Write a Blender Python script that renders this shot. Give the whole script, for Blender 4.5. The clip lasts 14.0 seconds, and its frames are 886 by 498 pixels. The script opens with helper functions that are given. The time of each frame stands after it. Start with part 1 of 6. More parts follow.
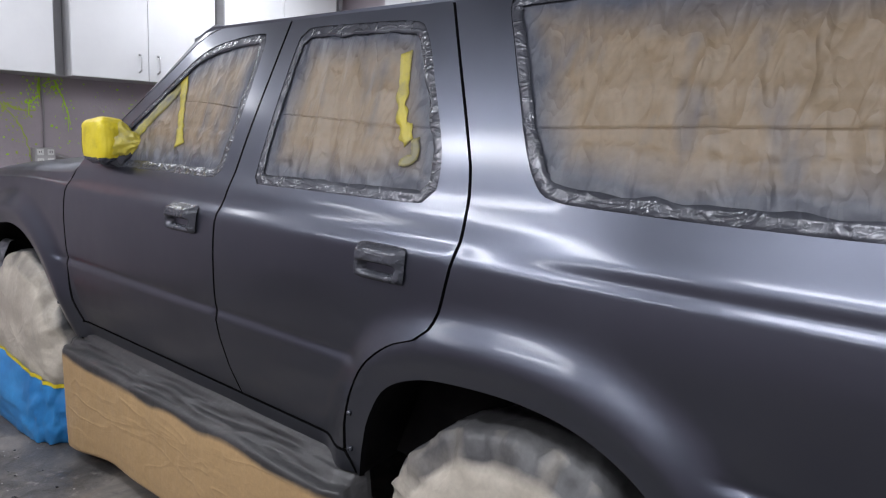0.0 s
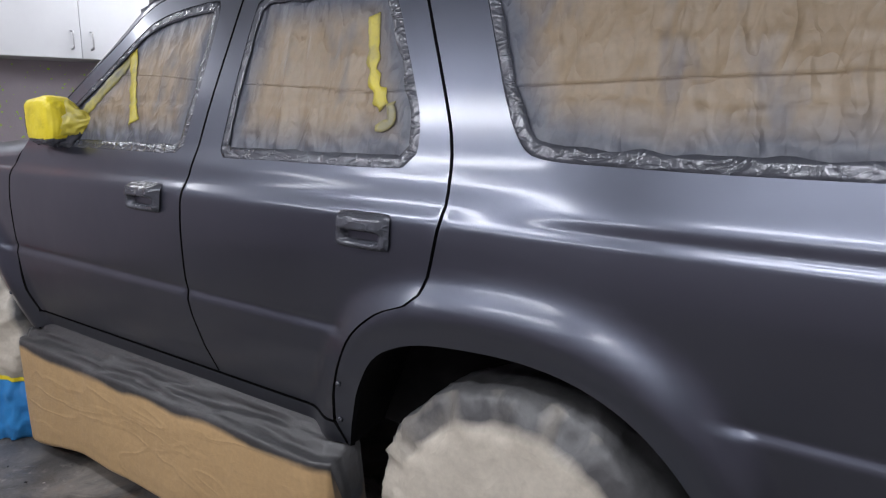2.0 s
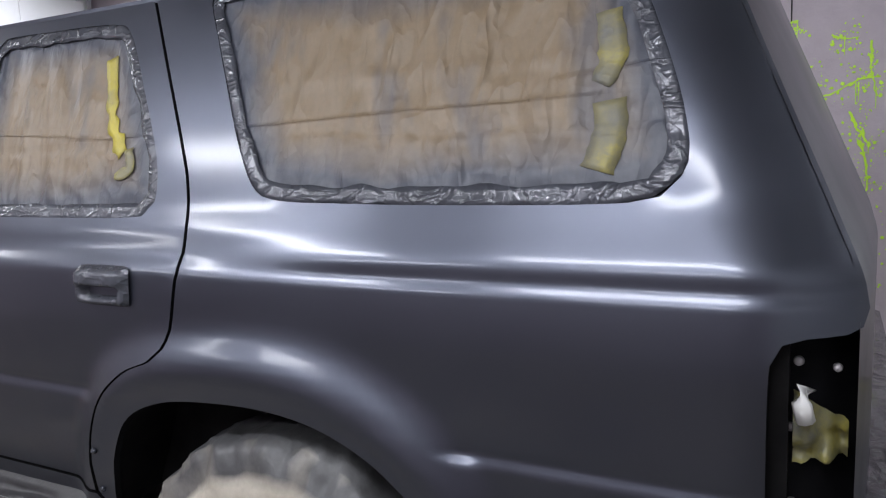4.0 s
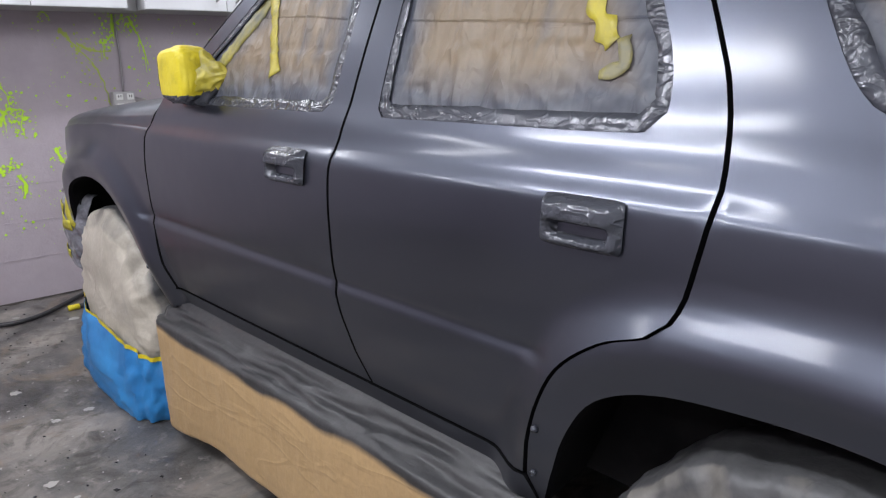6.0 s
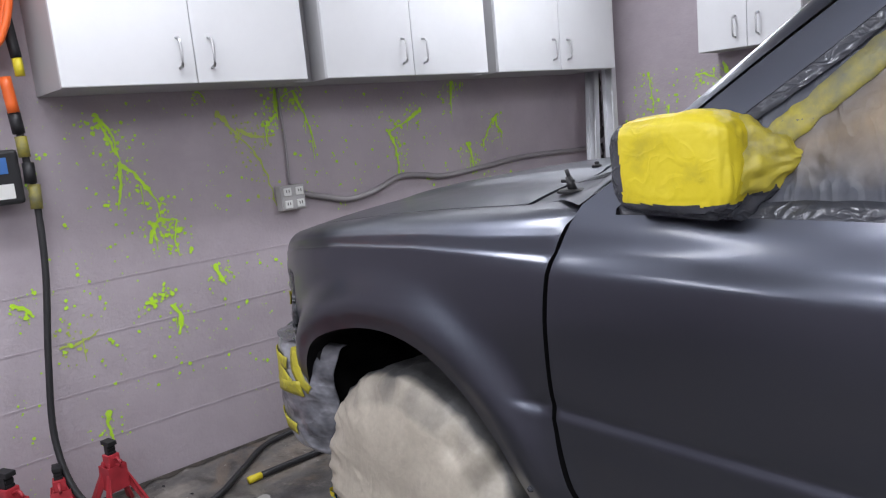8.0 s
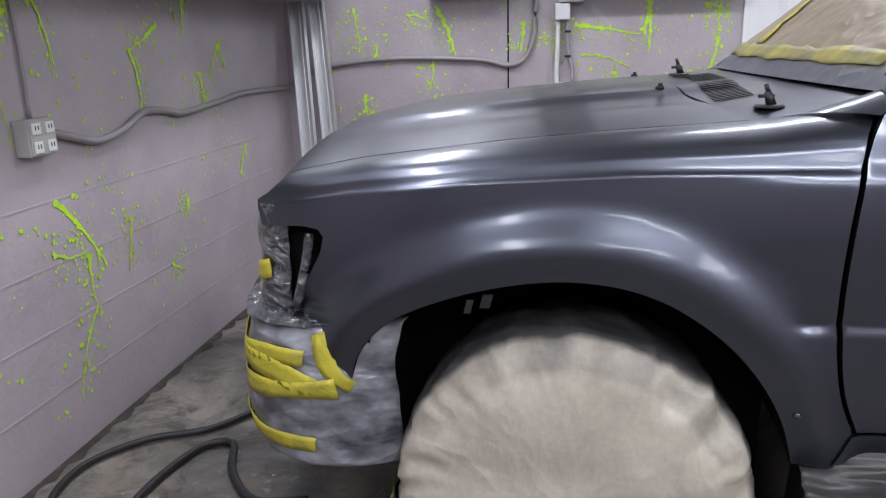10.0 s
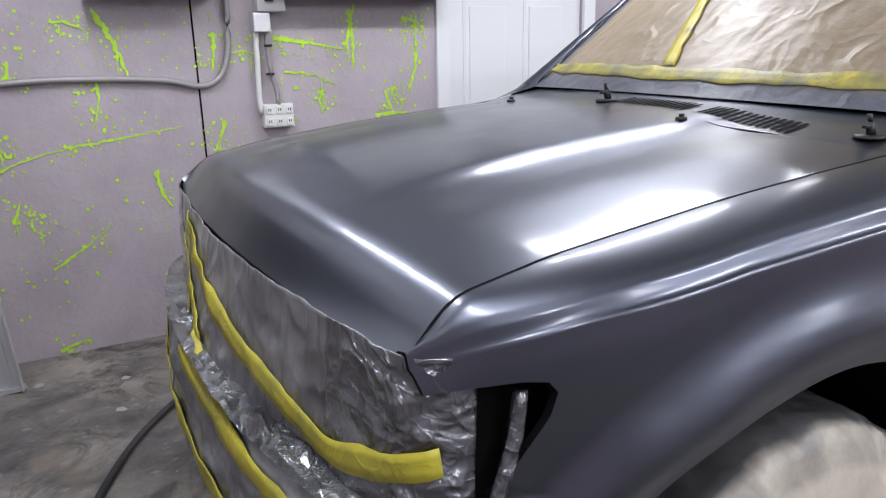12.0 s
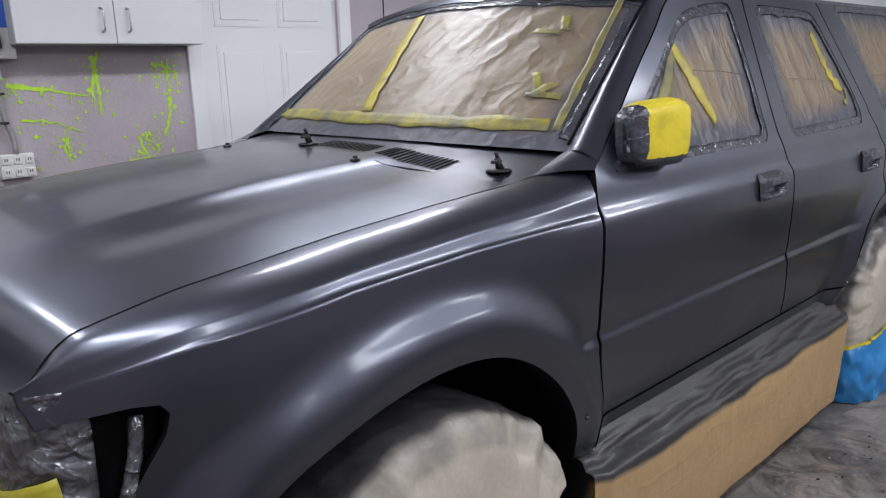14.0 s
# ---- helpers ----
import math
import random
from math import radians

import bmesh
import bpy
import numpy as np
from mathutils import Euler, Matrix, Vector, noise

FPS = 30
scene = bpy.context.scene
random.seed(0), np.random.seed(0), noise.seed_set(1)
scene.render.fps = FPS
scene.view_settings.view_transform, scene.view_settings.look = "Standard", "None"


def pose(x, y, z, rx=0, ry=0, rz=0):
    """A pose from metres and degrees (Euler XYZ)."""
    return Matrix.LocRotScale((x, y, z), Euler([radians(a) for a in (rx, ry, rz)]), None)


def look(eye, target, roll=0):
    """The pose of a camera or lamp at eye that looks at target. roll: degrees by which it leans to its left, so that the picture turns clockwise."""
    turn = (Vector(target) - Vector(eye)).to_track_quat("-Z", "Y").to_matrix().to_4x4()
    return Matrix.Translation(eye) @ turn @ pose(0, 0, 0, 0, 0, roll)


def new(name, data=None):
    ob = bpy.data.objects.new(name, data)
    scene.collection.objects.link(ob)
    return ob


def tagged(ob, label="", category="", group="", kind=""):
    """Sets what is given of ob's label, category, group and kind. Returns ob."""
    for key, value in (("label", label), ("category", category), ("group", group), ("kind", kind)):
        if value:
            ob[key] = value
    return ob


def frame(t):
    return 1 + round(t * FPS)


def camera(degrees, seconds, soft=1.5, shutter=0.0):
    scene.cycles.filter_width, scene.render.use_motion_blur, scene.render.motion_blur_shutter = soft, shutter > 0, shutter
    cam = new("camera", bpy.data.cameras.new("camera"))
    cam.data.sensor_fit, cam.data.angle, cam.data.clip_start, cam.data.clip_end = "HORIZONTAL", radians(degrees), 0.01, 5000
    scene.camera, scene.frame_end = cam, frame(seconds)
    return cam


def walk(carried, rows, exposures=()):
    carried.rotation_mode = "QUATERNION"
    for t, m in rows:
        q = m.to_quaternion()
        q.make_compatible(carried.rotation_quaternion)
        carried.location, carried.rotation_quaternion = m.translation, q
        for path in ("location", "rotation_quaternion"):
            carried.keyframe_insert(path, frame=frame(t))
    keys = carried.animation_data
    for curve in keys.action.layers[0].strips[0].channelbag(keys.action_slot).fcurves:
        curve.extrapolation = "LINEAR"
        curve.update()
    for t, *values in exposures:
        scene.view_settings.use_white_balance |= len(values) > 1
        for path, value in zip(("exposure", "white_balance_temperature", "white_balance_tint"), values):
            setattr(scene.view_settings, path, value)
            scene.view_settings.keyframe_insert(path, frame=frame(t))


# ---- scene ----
cam = camera(62.0, 14.0, soft=1.2)
PATH = [
    (0, (3.297, -1.932, 1.283), (1.982, -0.457, 0.974), 2.2),
    (0.5, (3.284, -1.956, 1.263), (1.825, -0.635, 0.907), 2.0),
    (1, (3.234, -1.975, 1.265), (1.776, -0.656, 0.896), 1.5),
    (1.5, (3.214, -1.991, 1.282), (1.839, -0.587, 0.91), 1.0),
    (2, (3.228, -1.98, 1.268), (2.039, -0.419, 0.881), -0.1),
    (2.2, (3.267, -1.961, 1.256), (2.187, -0.324, 0.868), -0.3),
    (4.3, (3.436, -1.82, 1.271), (2.518, -0.07, 0.96), -3.0),
    (4.5, (3.384, -1.844, 1.26), (2.392, -0.133, 0.961), -2.2),
    (5, (3.22, -1.897, 1.272), (2.081, -0.3, 0.881), -1.8),
    (5.5, (3.057, -1.885, 1.245), (1.771, -0.417, 0.809), -1.1),
    (6, (2.811, -1.723, 1.24), (1.375, -0.422, 0.746), -1.1),
    (6.5, (2.464, -1.617, 1.258), (0.925, -0.442, 0.757), -1.7),
    (7, (2.045, -1.641, 1.295), (0.467, -0.502, 0.834), -2.8),
    (7.5, (1.687, -1.662, 1.292), (0.106, -0.494, 0.925), -4.2),
    (8, (1.341, -1.827, 1.309), (-0.156, -0.543, 0.976), -5.4),
    (8.5, (1.081, -2.104, 1.325), (-0.293, -0.697, 0.961), -5.7),
    (9, (0.703, -2.212, 1.289), (-0.393, -0.588, 0.887), -5.0),
    (9.2, (0.563, -2.238, 1.279), (-0.36, -0.516, 0.851), -3.9),
    (11.3, (-0.8, -1.748, 1.338), (-0.366, 0.11, 0.739), -2.4),
    (11.5, (-0.865, -1.627, 1.348), (-0.313, 0.2, 0.753), -2.4),
    (12, (-1.024, -1.482, 1.348), (-0.098, 0.204, 0.8), -1.3),
    (12.5, (-1.003, -1.577, 1.361), (0.254, -0.098, 0.881), -1.3),
    (13, (-0.893, -1.8, 1.38), (0.498, -0.422, 0.973), -1.4),
    (13.5, (-0.812, -1.899, 1.378), (0.588, -0.529, 0.975), -1.5),
    (14, (-0.86, -1.779, 1.373), (0.462, -0.352, 0.905), -1.8),
]
walk(cam, [(t, look(eye, target, roll)) for t, eye, target, roll in PATH],
     exposures=[(0, -0.02), (4.3, 0.1), (6.5, 0.34), (7.1, 0.42), (8, 0.06), (9.2, 0.06), (11.3, 0.36), (12.3, 0.3), (13.3, -0.1), (14, -0.1)])

# ---------------------------------------------------------------- light


world = bpy.data.worlds.new("world")
scene.world = world
world.use_nodes = True
world.node_tree.nodes["Background"].inputs[0].default_value = (0.9, 0.95, 1.0, 1)
world.node_tree.nodes["Background"].inputs[1].default_value = 0.3

CEIL = 2.55
# ceiling fixtures: centre x, y, length along x, length along y
FIXTURES = [(-0.80, -1.15, 0.16, 1.22), (-0.80, 0.85, 0.16, 1.22),
            (1.05, -2.1, 1.22, 0.16), (1.05, 0.7, 1.22, 0.16),
            (2.9, -2.1, 1.22, 0.16), (2.9, 0.7, 1.22, 0.16),
            (1.05, -3.3, 1.22, 0.16), (2.9, -3.3, 1.22, 0.16), (-0.6, -3.1, 0.16, 1.22)]
LAMP_POWER = 23


# ---------------------------------------------------------------- materials
def mat(name, color=(0.5, 0.5, 0.5), rough=0.5, metal=0.0, **more):
    m = bpy.data.materials.new(name)
    m.use_nodes = True
    b = m.node_tree.nodes["Principled BSDF"]
    b.inputs["Base Color"].default_value = (*color, 1)
    b.inputs["Roughness"].default_value = rough
    b.inputs["Metallic"].default_value = metal
    for key, value in more.items():
        b.inputs[key.replace("_", " ")].default_value = value
    return m


def node(m, kind, **settings):
    n = m.node_tree.nodes.new(kind)
    for key, value in settings.items():
        if key in ("noise_dimensions", "operation", "blend_type", "data_type", "attribute_name", "wave_type", "bands_direction", "feature", "distance"):
            setattr(n, key, value)
        else:
            n.inputs[key.replace("_", " ")].default_value = value
    return n


def wire(m, a, out, b, inp):
    m.node_tree.links.new(a.outputs[out], b.inputs[inp])


def coords(m, scale=(1, 1, 1)):
    c = m.node_tree.nodes.new("ShaderNodeTexCoord")
    mp = m.node_tree.nodes.new("ShaderNodeMapping")
    mp.inputs["Scale"].default_value = scale
    wire(m, c, "Object", mp, "Vector")
    return mp


def ramp(m, src, out, stops):
    r = m.node_tree.nodes.new("ShaderNodeValToRGB")
    while len(r.color_ramp.elements) < len(stops):
        r.color_ramp.elements.new(0.5)
    for e, (p, c) in zip(r.color_ramp.elements, stops):
        e.position, e.color = p, (*c, 1) if len(c) == 3 else c
    wire(m, src, out, r, "Fac")
    return r


def mottle(m, scale, stops, detail=6, stretch=(1, 1, 1)):
    """A base colour from noise through a ramp. Returns the ramp."""
    mp = coords(m, stretch)
    n = node(m, "ShaderNodeTexNoise", Scale=scale, Detail=detail, Roughness=0.65)
    wire(m, mp, "Vector", n, "Vector")
    r = ramp(m, n, "Fac", stops)
    wire(m, r, "Color", m.node_tree.nodes["Principled BSDF"], "Base Color")
    return r


def relief(m, scale, strength, depth=0.01, detail=5, stretch=(1, 1, 1), twist=0.0):
    mp = coords(m, stretch)
    n = node(m, "ShaderNodeTexNoise", Scale=scale, Detail=detail, Roughness=0.6, Distortion=twist)
    wire(m, mp, "Vector", n, "Vector")
    b = node(m, "ShaderNodeBump", Strength=strength, Distance=depth)
    wire(m, n, "Fac", b, "Height")
    wire(m, b, "Normal", m.node_tree.nodes["Principled BSDF"], "Normal")
    return b


def creases(m, scale, strength, depth, stretch=(1, 1, 1), twist=0.6, turn=(0, 0, 0), width=0.07):
    """Sharp fold lines where a noise passes its middle, added to the bump that is there."""
    mp = coords(m, stretch)
    mp.inputs["Rotation"].default_value = turn
    n = node(m, "ShaderNodeTexNoise", Scale=scale, Detail=2, Roughness=0.5, Distortion=twist)
    wire(m, mp, "Vector", n, "Vector")
    s = node(m, "ShaderNodeMath", operation="SUBTRACT")
    s.inputs[1].default_value = 0.5
    wire(m, n, "Fac", s, 0)
    a = node(m, "ShaderNodeMath", operation="ABSOLUTE")
    wire(m, s, "Value", a, 0)
    r = ramp(m, a, "Value", [(0.0, (1, 1, 1)), (width, (0, 0, 0))])
    b = node(m, "ShaderNodeBump", Strength=strength, Distance=depth)
    wire(m, r, "Color", b, "Height")
    shade = m.node_tree.nodes["Principled BSDF"]
    for link in list(shade.inputs["Normal"].links):
        m.node_tree.links.new(link.from_socket, b.inputs["Normal"])
    wire(m, b, "Normal", shade, "Normal")


def rough_noise(m, scale, lo, hi):
    mp = coords(m)
    n = node(m, "ShaderNodeTexNoise", Scale=scale, Detail=4)
    wire(m, mp, "Vector", n, "Vector")
    r = ramp(m, n, "Fac", [(0.3, (lo, lo, lo)), (0.7, (hi, hi, hi))])
    wire(m, r, "Color", m.node_tree.nodes["Principled BSDF"], "Roughness")


PAINT = mat("charcoal_satin_paint", (0.080, 0.087, 0.112), 0.34, 0.93, Specular_IOR_Level=0.5, Coat_Weight=0.5, Coat_Roughness=0.13)
rough_noise(PAINT, 3.5, 0.29, 0.40)
relief(PAINT, 5.0, 0.22, 0.006, 2)
# near-black colour stands in for the shade inside wells, gaps and recesses
DARK = mat("cavity_shade", (0.012, 0.012, 0.013), 0.8, Specular_IOR_Level=0.08)
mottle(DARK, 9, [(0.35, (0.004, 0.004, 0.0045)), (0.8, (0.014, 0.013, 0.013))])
GAPMAT = mat("seam_black", (0.006, 0.006, 0.007), 0.9, Specular_IOR_Level=0.08)
RUBBER = mat("black_rubber", (0.015, 0.015, 0.016), 0.55, Specular_IOR_Level=0.08)


def film_material(name, paper, spray, streaks=True):
    """Brown masking paper under thin film with grey overspray towards its taped edges."""
    m = mat(name, paper, 0.5)
    b = m.node_tree.nodes["Principled BSDF"]
    b.inputs["Coat Weight"].default_value = 0.16
    b.inputs["Coat Roughness"].default_value = 0.28
    at = node(m, "ShaderNodeAttribute", attribute_name="edge")
    mp = coords(m, (1, 1, 1))
    n = node(m, "ShaderNodeTexNoise", Scale=7.0, Detail=5, Roughness=0.6)
    wire(m, mp, "Vector", n, "Vector")
    mix = node(m, "ShaderNodeMath", operation="MULTIPLY_ADD")
    mix.inputs[1].default_value = 0.55
    wire(m, n, "Fac", mix, 0)
    wire(m, at, "Fac", mix, 2)
    r1 = ramp(m, mix, "Value", [(0.42, (0, 0, 0)), (0.95, (1, 1, 1))])
    st = coords(m, (11.0, 11.0, 1.7))
    st.inputs["Rotation"].default_value = (0, 0.28, 0)
    n2 = node(m, "ShaderNodeTexNoise", Scale=1.0, Detail=3, Roughness=0.5)
    wire(m, st, "Vector", n2, "Vector")
    r2 = ramp(m, n2, "Fac", [(0.52, (0, 0, 0)), (0.68, (0.7, 0.7, 0.7))])
    big = node(m, "ShaderNodeMix", data_type="FLOAT")
    mx = node(m, "ShaderNodeMath", operation="MAXIMUM")
    wire(m, r1, "Color", mx, 0)
    if streaks:
        wire(m, r2, "Color", mx, 1)
    else:
        mx.inputs[1].default_value = 0
    fine = coords(m, (1, 1, 1))
    n3 = node(m, "ShaderNodeTexNoise", Scale=75.0, Detail=4, Roughness=0.6)
    wire(m, fine, "Vector", n3, "Vector")
    pr = ramp(m, n3, "Fac", [(0.3, tuple(c * 0.93 for c in paper)), (0.7, tuple(min(1, c * 1.06) for c in paper))])
    sr = ramp(m, n3, "Fac", [(0.3, tuple(c * 0.88 for c in spray)), (0.7, tuple(c * 1.15 for c in spray))])
    col = node(m, "ShaderNodeMix", data_type="RGBA")
    wire(m, mx, "Value", col, 0)
    wire(m, pr, "Color", col, 6)
    wire(m, sr, "Color", col, 7)
    wire(m, col, 2, b, "Base Color")
    m.node_tree.nodes.remove(big)
    relief(m, 14, 0.25, 0.012, 3, stretch=(1.6, 1.6, 0.5))
    return m


FILM = film_material("masking_paper_film", (0.205, 0.15, 0.09), (0.062, 0.068, 0.088))
creases(FILM, 3.2, 0.55, 0.013, (3.4, 3.4, 0.6), 0.25, (0, 0.3, 0), 0.16)
creases(FILM, 9.0, 0.28, 0.005, (2.2, 2.2, 0.6), 0.3, (0, 0.5, 0), 0.08)
creases(FILM, 1.0, 0.8, 0.003, (0.3, 0.3, 6.0), 0.1, (0, 0, 0), 0.006)
SCREENFILM = film_material("windshield_paper_film", (0.235, 0.185, 0.125), (0.075, 0.08, 0.10), False)
creases(SCREENFILM, 4.0, 0.35, 0.008, (2.2, 2.2, 0.8), 0.3, (0.3, 0.2, 0), 0.12)
TAPEGREY = mat("oversprayed_tape", (0.10, 0.105, 0.12), 0.3, 0.2)
mottle(TAPEGREY, 12, [(0.3, (0.045, 0.048, 0.058)), (0.6, (0.075, 0.08, 0.096)), (0.8, (0.12, 0.127, 0.147))], 3, stretch=(0.4, 0.4, 1))
TAPEGREY.node_tree.nodes["Principled BSDF"].inputs["Roughness"].default_value = 0.2
relief(TAPEGREY, 22, 0.3, 0.008, 3)
creases(TAPEGREY, 14, 0.3, 0.006, (1, 1, 1.8), 0.7)
creases(TAPEGREY, 40, 0.15, 0.003, (1, 1, 1), 0.8, (0.4, 0.2, 0), 0.09)
YELLOW = mat("yellow_tape", (0.62, 0.50, 0.02), 0.5)
mottle(YELLOW, 14, [(0.25, (0.45, 0.37, 0.03)), (0.5, (0.66, 0.54, 0.02)), (0.8, (0.75, 0.63, 0.05))])
YELLOWDIM = mat("oversprayed_yellow_tape", (0.4, 0.36, 0.06), 0.5)
mottle(YELLOWDIM, 12, [(0.3, (0.10, 0.105, 0.10)), (0.52, (0.24, 0.215, 0.06)), (0.75, (0.48, 0.40, 0.03))])
YELLOWFADE = mat("sprayed_over_yellow_tape", (0.2, 0.18, 0.08), 0.5)
mottle(YELLOWFADE, 14, [(0.32, (0.14, 0.138, 0.125)), (0.52, (0.22, 0.20, 0.10)), (0.72, (0.42, 0.36, 0.04))])
YELLOWVEIL = mat("veiled_yellow_tape", (0.42, 0.36, 0.05), 0.45)
mottle(YELLOWVEIL, 11, [(0.3, (0.17, 0.16, 0.10)), (0.46, (0.40, 0.34, 0.05)), (0.75, (0.56, 0.47, 0.03))])
for tape in (YELLOW, YELLOWDIM, YELLOWFADE, YELLOWVEIL):
    creases(tape, 16, 0.18, 0.003, (1, 1, 1), 0.8)
KRAFT = mat("kraft_paper", (0.44, 0.29, 0.14), 0.6)
mottle(KRAFT, 5, [(0.3, (0.38, 0.25, 0.12)), (0.7, (0.50, 0.345, 0.175))])
SPRAYED = mat("oversprayed_paper", (0.14, 0.135, 0.125), 0.45)
mottle(SPRAYED, 6, [(0.3, (0.07, 0.07, 0.072)), (0.55, (0.15, 0.14, 0.13)), (0.78, (0.30, 0.24, 0.16))], stretch=(0.5, 3, 3))
BLUE = mat("blue_plastic", (0.02, 0.19, 0.48), 0.35)
mottle(BLUE, 5, [(0.3, (0.015, 0.14, 0.38)), (0.7, (0.04, 0.27, 0.60))])
PLASTIC = mat("grey_plastic_film", (0.17, 0.18, 0.195), 0.22, 0.35)
PLASTIC.node_tree.nodes["Principled BSDF"].inputs["Coat Weight"].default_value = 1.0
PLASTIC.node_tree.nodes["Principled BSDF"].inputs["Coat Roughness"].default_value = 0.08
# dark-light contrast in the colour adds to the coat's glossy look
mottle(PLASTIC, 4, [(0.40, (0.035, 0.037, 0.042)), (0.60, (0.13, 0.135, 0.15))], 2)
relief(PLASTIC, 9, 1.0, 0.06, 1.5, (1.0, 0.6, 1.6), 0.8)
creases(PLASTIC, 8, 0.6, 0.012, (1, 0.8, 1.2), 1.0, (0.5, 0.3, 0), 0.08)
creases(PLASTIC, 22, 0.4, 0.005, (1, 1, 1), 1.0, (0.2, 0.6, 0), 0.08)
BAGFILM = mat("pale_bumper_film", (0.24, 0.25, 0.28), 0.32, 0.1, Coat_Weight=0.5, Coat_Roughness=0.15)
# dark and pale patches in the colour help the film look shinier
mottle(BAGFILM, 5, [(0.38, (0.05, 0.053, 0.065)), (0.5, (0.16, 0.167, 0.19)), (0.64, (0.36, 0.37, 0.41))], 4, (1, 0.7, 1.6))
relief(BAGFILM, 6, 0.5, 0.03, 1.5, (1, 0.6, 2.2), 0.9)
creases(BAGFILM, 7, 0.3, 0.008, (1, 0.6, 2.2), 0.5, (0.2, 0, 0), 0.14)
GRILLEFILM = mat("draped_grille_film", (0.13, 0.13, 0.14), 0.3, 0.1, Coat_Weight=0.5, Coat_Roughness=0.15)
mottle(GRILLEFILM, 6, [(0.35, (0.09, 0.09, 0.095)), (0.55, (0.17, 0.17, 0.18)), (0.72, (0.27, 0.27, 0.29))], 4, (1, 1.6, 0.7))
relief(GRILLEFILM, 6, 0.35, 0.02, 2, (1, 2.0, 0.7), 0.6)
creases(GRILLEFILM, 5, 0.35, 0.010, (1, 2.2, 0.7), 0.4, (0.6, 0, 0), 0.14)
NOSETAPE = mat("dusty_yellow_tape", (0.45, 0.40, 0.04), 0.5)
mottle(NOSETAPE, 9, [(0.3, (0.26, 0.24, 0.05)), (0.5, (0.44, 0.39, 0.035)), (0.75, (0.56, 0.49, 0.035))])
creases(NOSETAPE, 16, 0.25, 0.003, (1, 1, 1), 0.8)
WHITE = mat("white_laminate", (0.72, 0.73, 0.75), 0.38)
mottle(WHITE, 2, [(0.3, (0.58, 0.585, 0.60)), (0.7, (0.64, 0.645, 0.66))])
CABGREY = mat("grey_cabinet_side", (0.42, 0.42, 0.43), 0.5)
CHROME = mat("brushed_nickel", (0.55, 0.55, 0.56), 0.3, 0.9)
STEEL = mat("galvanised_steel", (0.66, 0.67, 0.69), 0.42, 0.8)
relief(STEEL, 18, 0.15, 0.004)
RED = mat("red_jack_paint", (0.42, 0.03, 0.04), 0.45)
mottle(RED, 9, [(0.3, (0.34, 0.025, 0.035)), (0.6, (0.46, 0.035, 0.05)), (0.85, (0.5, 0.12, 0.13))])
BLACK = mat("black_plastic", (0.012, 0.012, 0.014), 0.5)
HOSE = mat("black_hose", (0.02, 0.02, 0.022), 0.5)
ORANGE = mat("orange_hose", (0.75, 0.13, 0.02), 0.4)
SPLAT = mat("lime_splatter_paint", (0.48, 0.80, 0.03), 0.5)
mottle(SPLAT, 20, [(0.3, (0.42, 0.68, 0.06)), (0.7, (0.52, 0.85, 0.03))])
MAST = mat("pale_splatter_paint", (0.42, 0.52, 0.10), 0.5)
DOORWHITE = mat("white_door_paint", (0.76, 0.77, 0.79), 0.4)
CONDUIT = mat("grey_conduit", (0.33, 0.31, 0.32), 0.5, 0.3)
BOXGREY = mat("outlet_grey", (0.42, 0.41, 0.41), 0.5)
OUTWHITE = mat("outlet_white", (0.7, 0.7, 0.68), 0.45)
WOOD = mat("green_lumber", (0.36, 0.30, 0.11), 0.7)
mottle(WOOD, 8, [(0.3, (0.28, 0.23, 0.08)), (0.7, (0.42, 0.36, 0.15))], stretch=(4, 4, 0.4))
CEILMAT = mat("ceiling_paint", (0.66, 0.65, 0.66), 0.8)
mottle(CEILMAT, 2, [(0.3, (0.78, 0.78, 0.79)), (0.7, (0.83, 0.83, 0.84))])
TUBE = mat("lit_diffuser", (1, 1, 1), 0.5, 0.0, Emission_Color=(0.96, 0.98, 1.0, 1), Emission_Strength=4.0)

WALLMAT = mat("mauve_wall_paint", (0.42, 0.365, 0.40), 0.6)
r_ = mottle(WALLMAT, 2.2, [(0.3, (0.36, 0.315, 0.345)), (0.55, (0.425, 0.375, 0.41)), (0.75, (0.46, 0.41, 0.445))])
relief(WALLMAT, 45, 0.45, 0.006)

FLOORMAT = mat("stained_concrete", (0.12, 0.115, 0.11), 0.55)


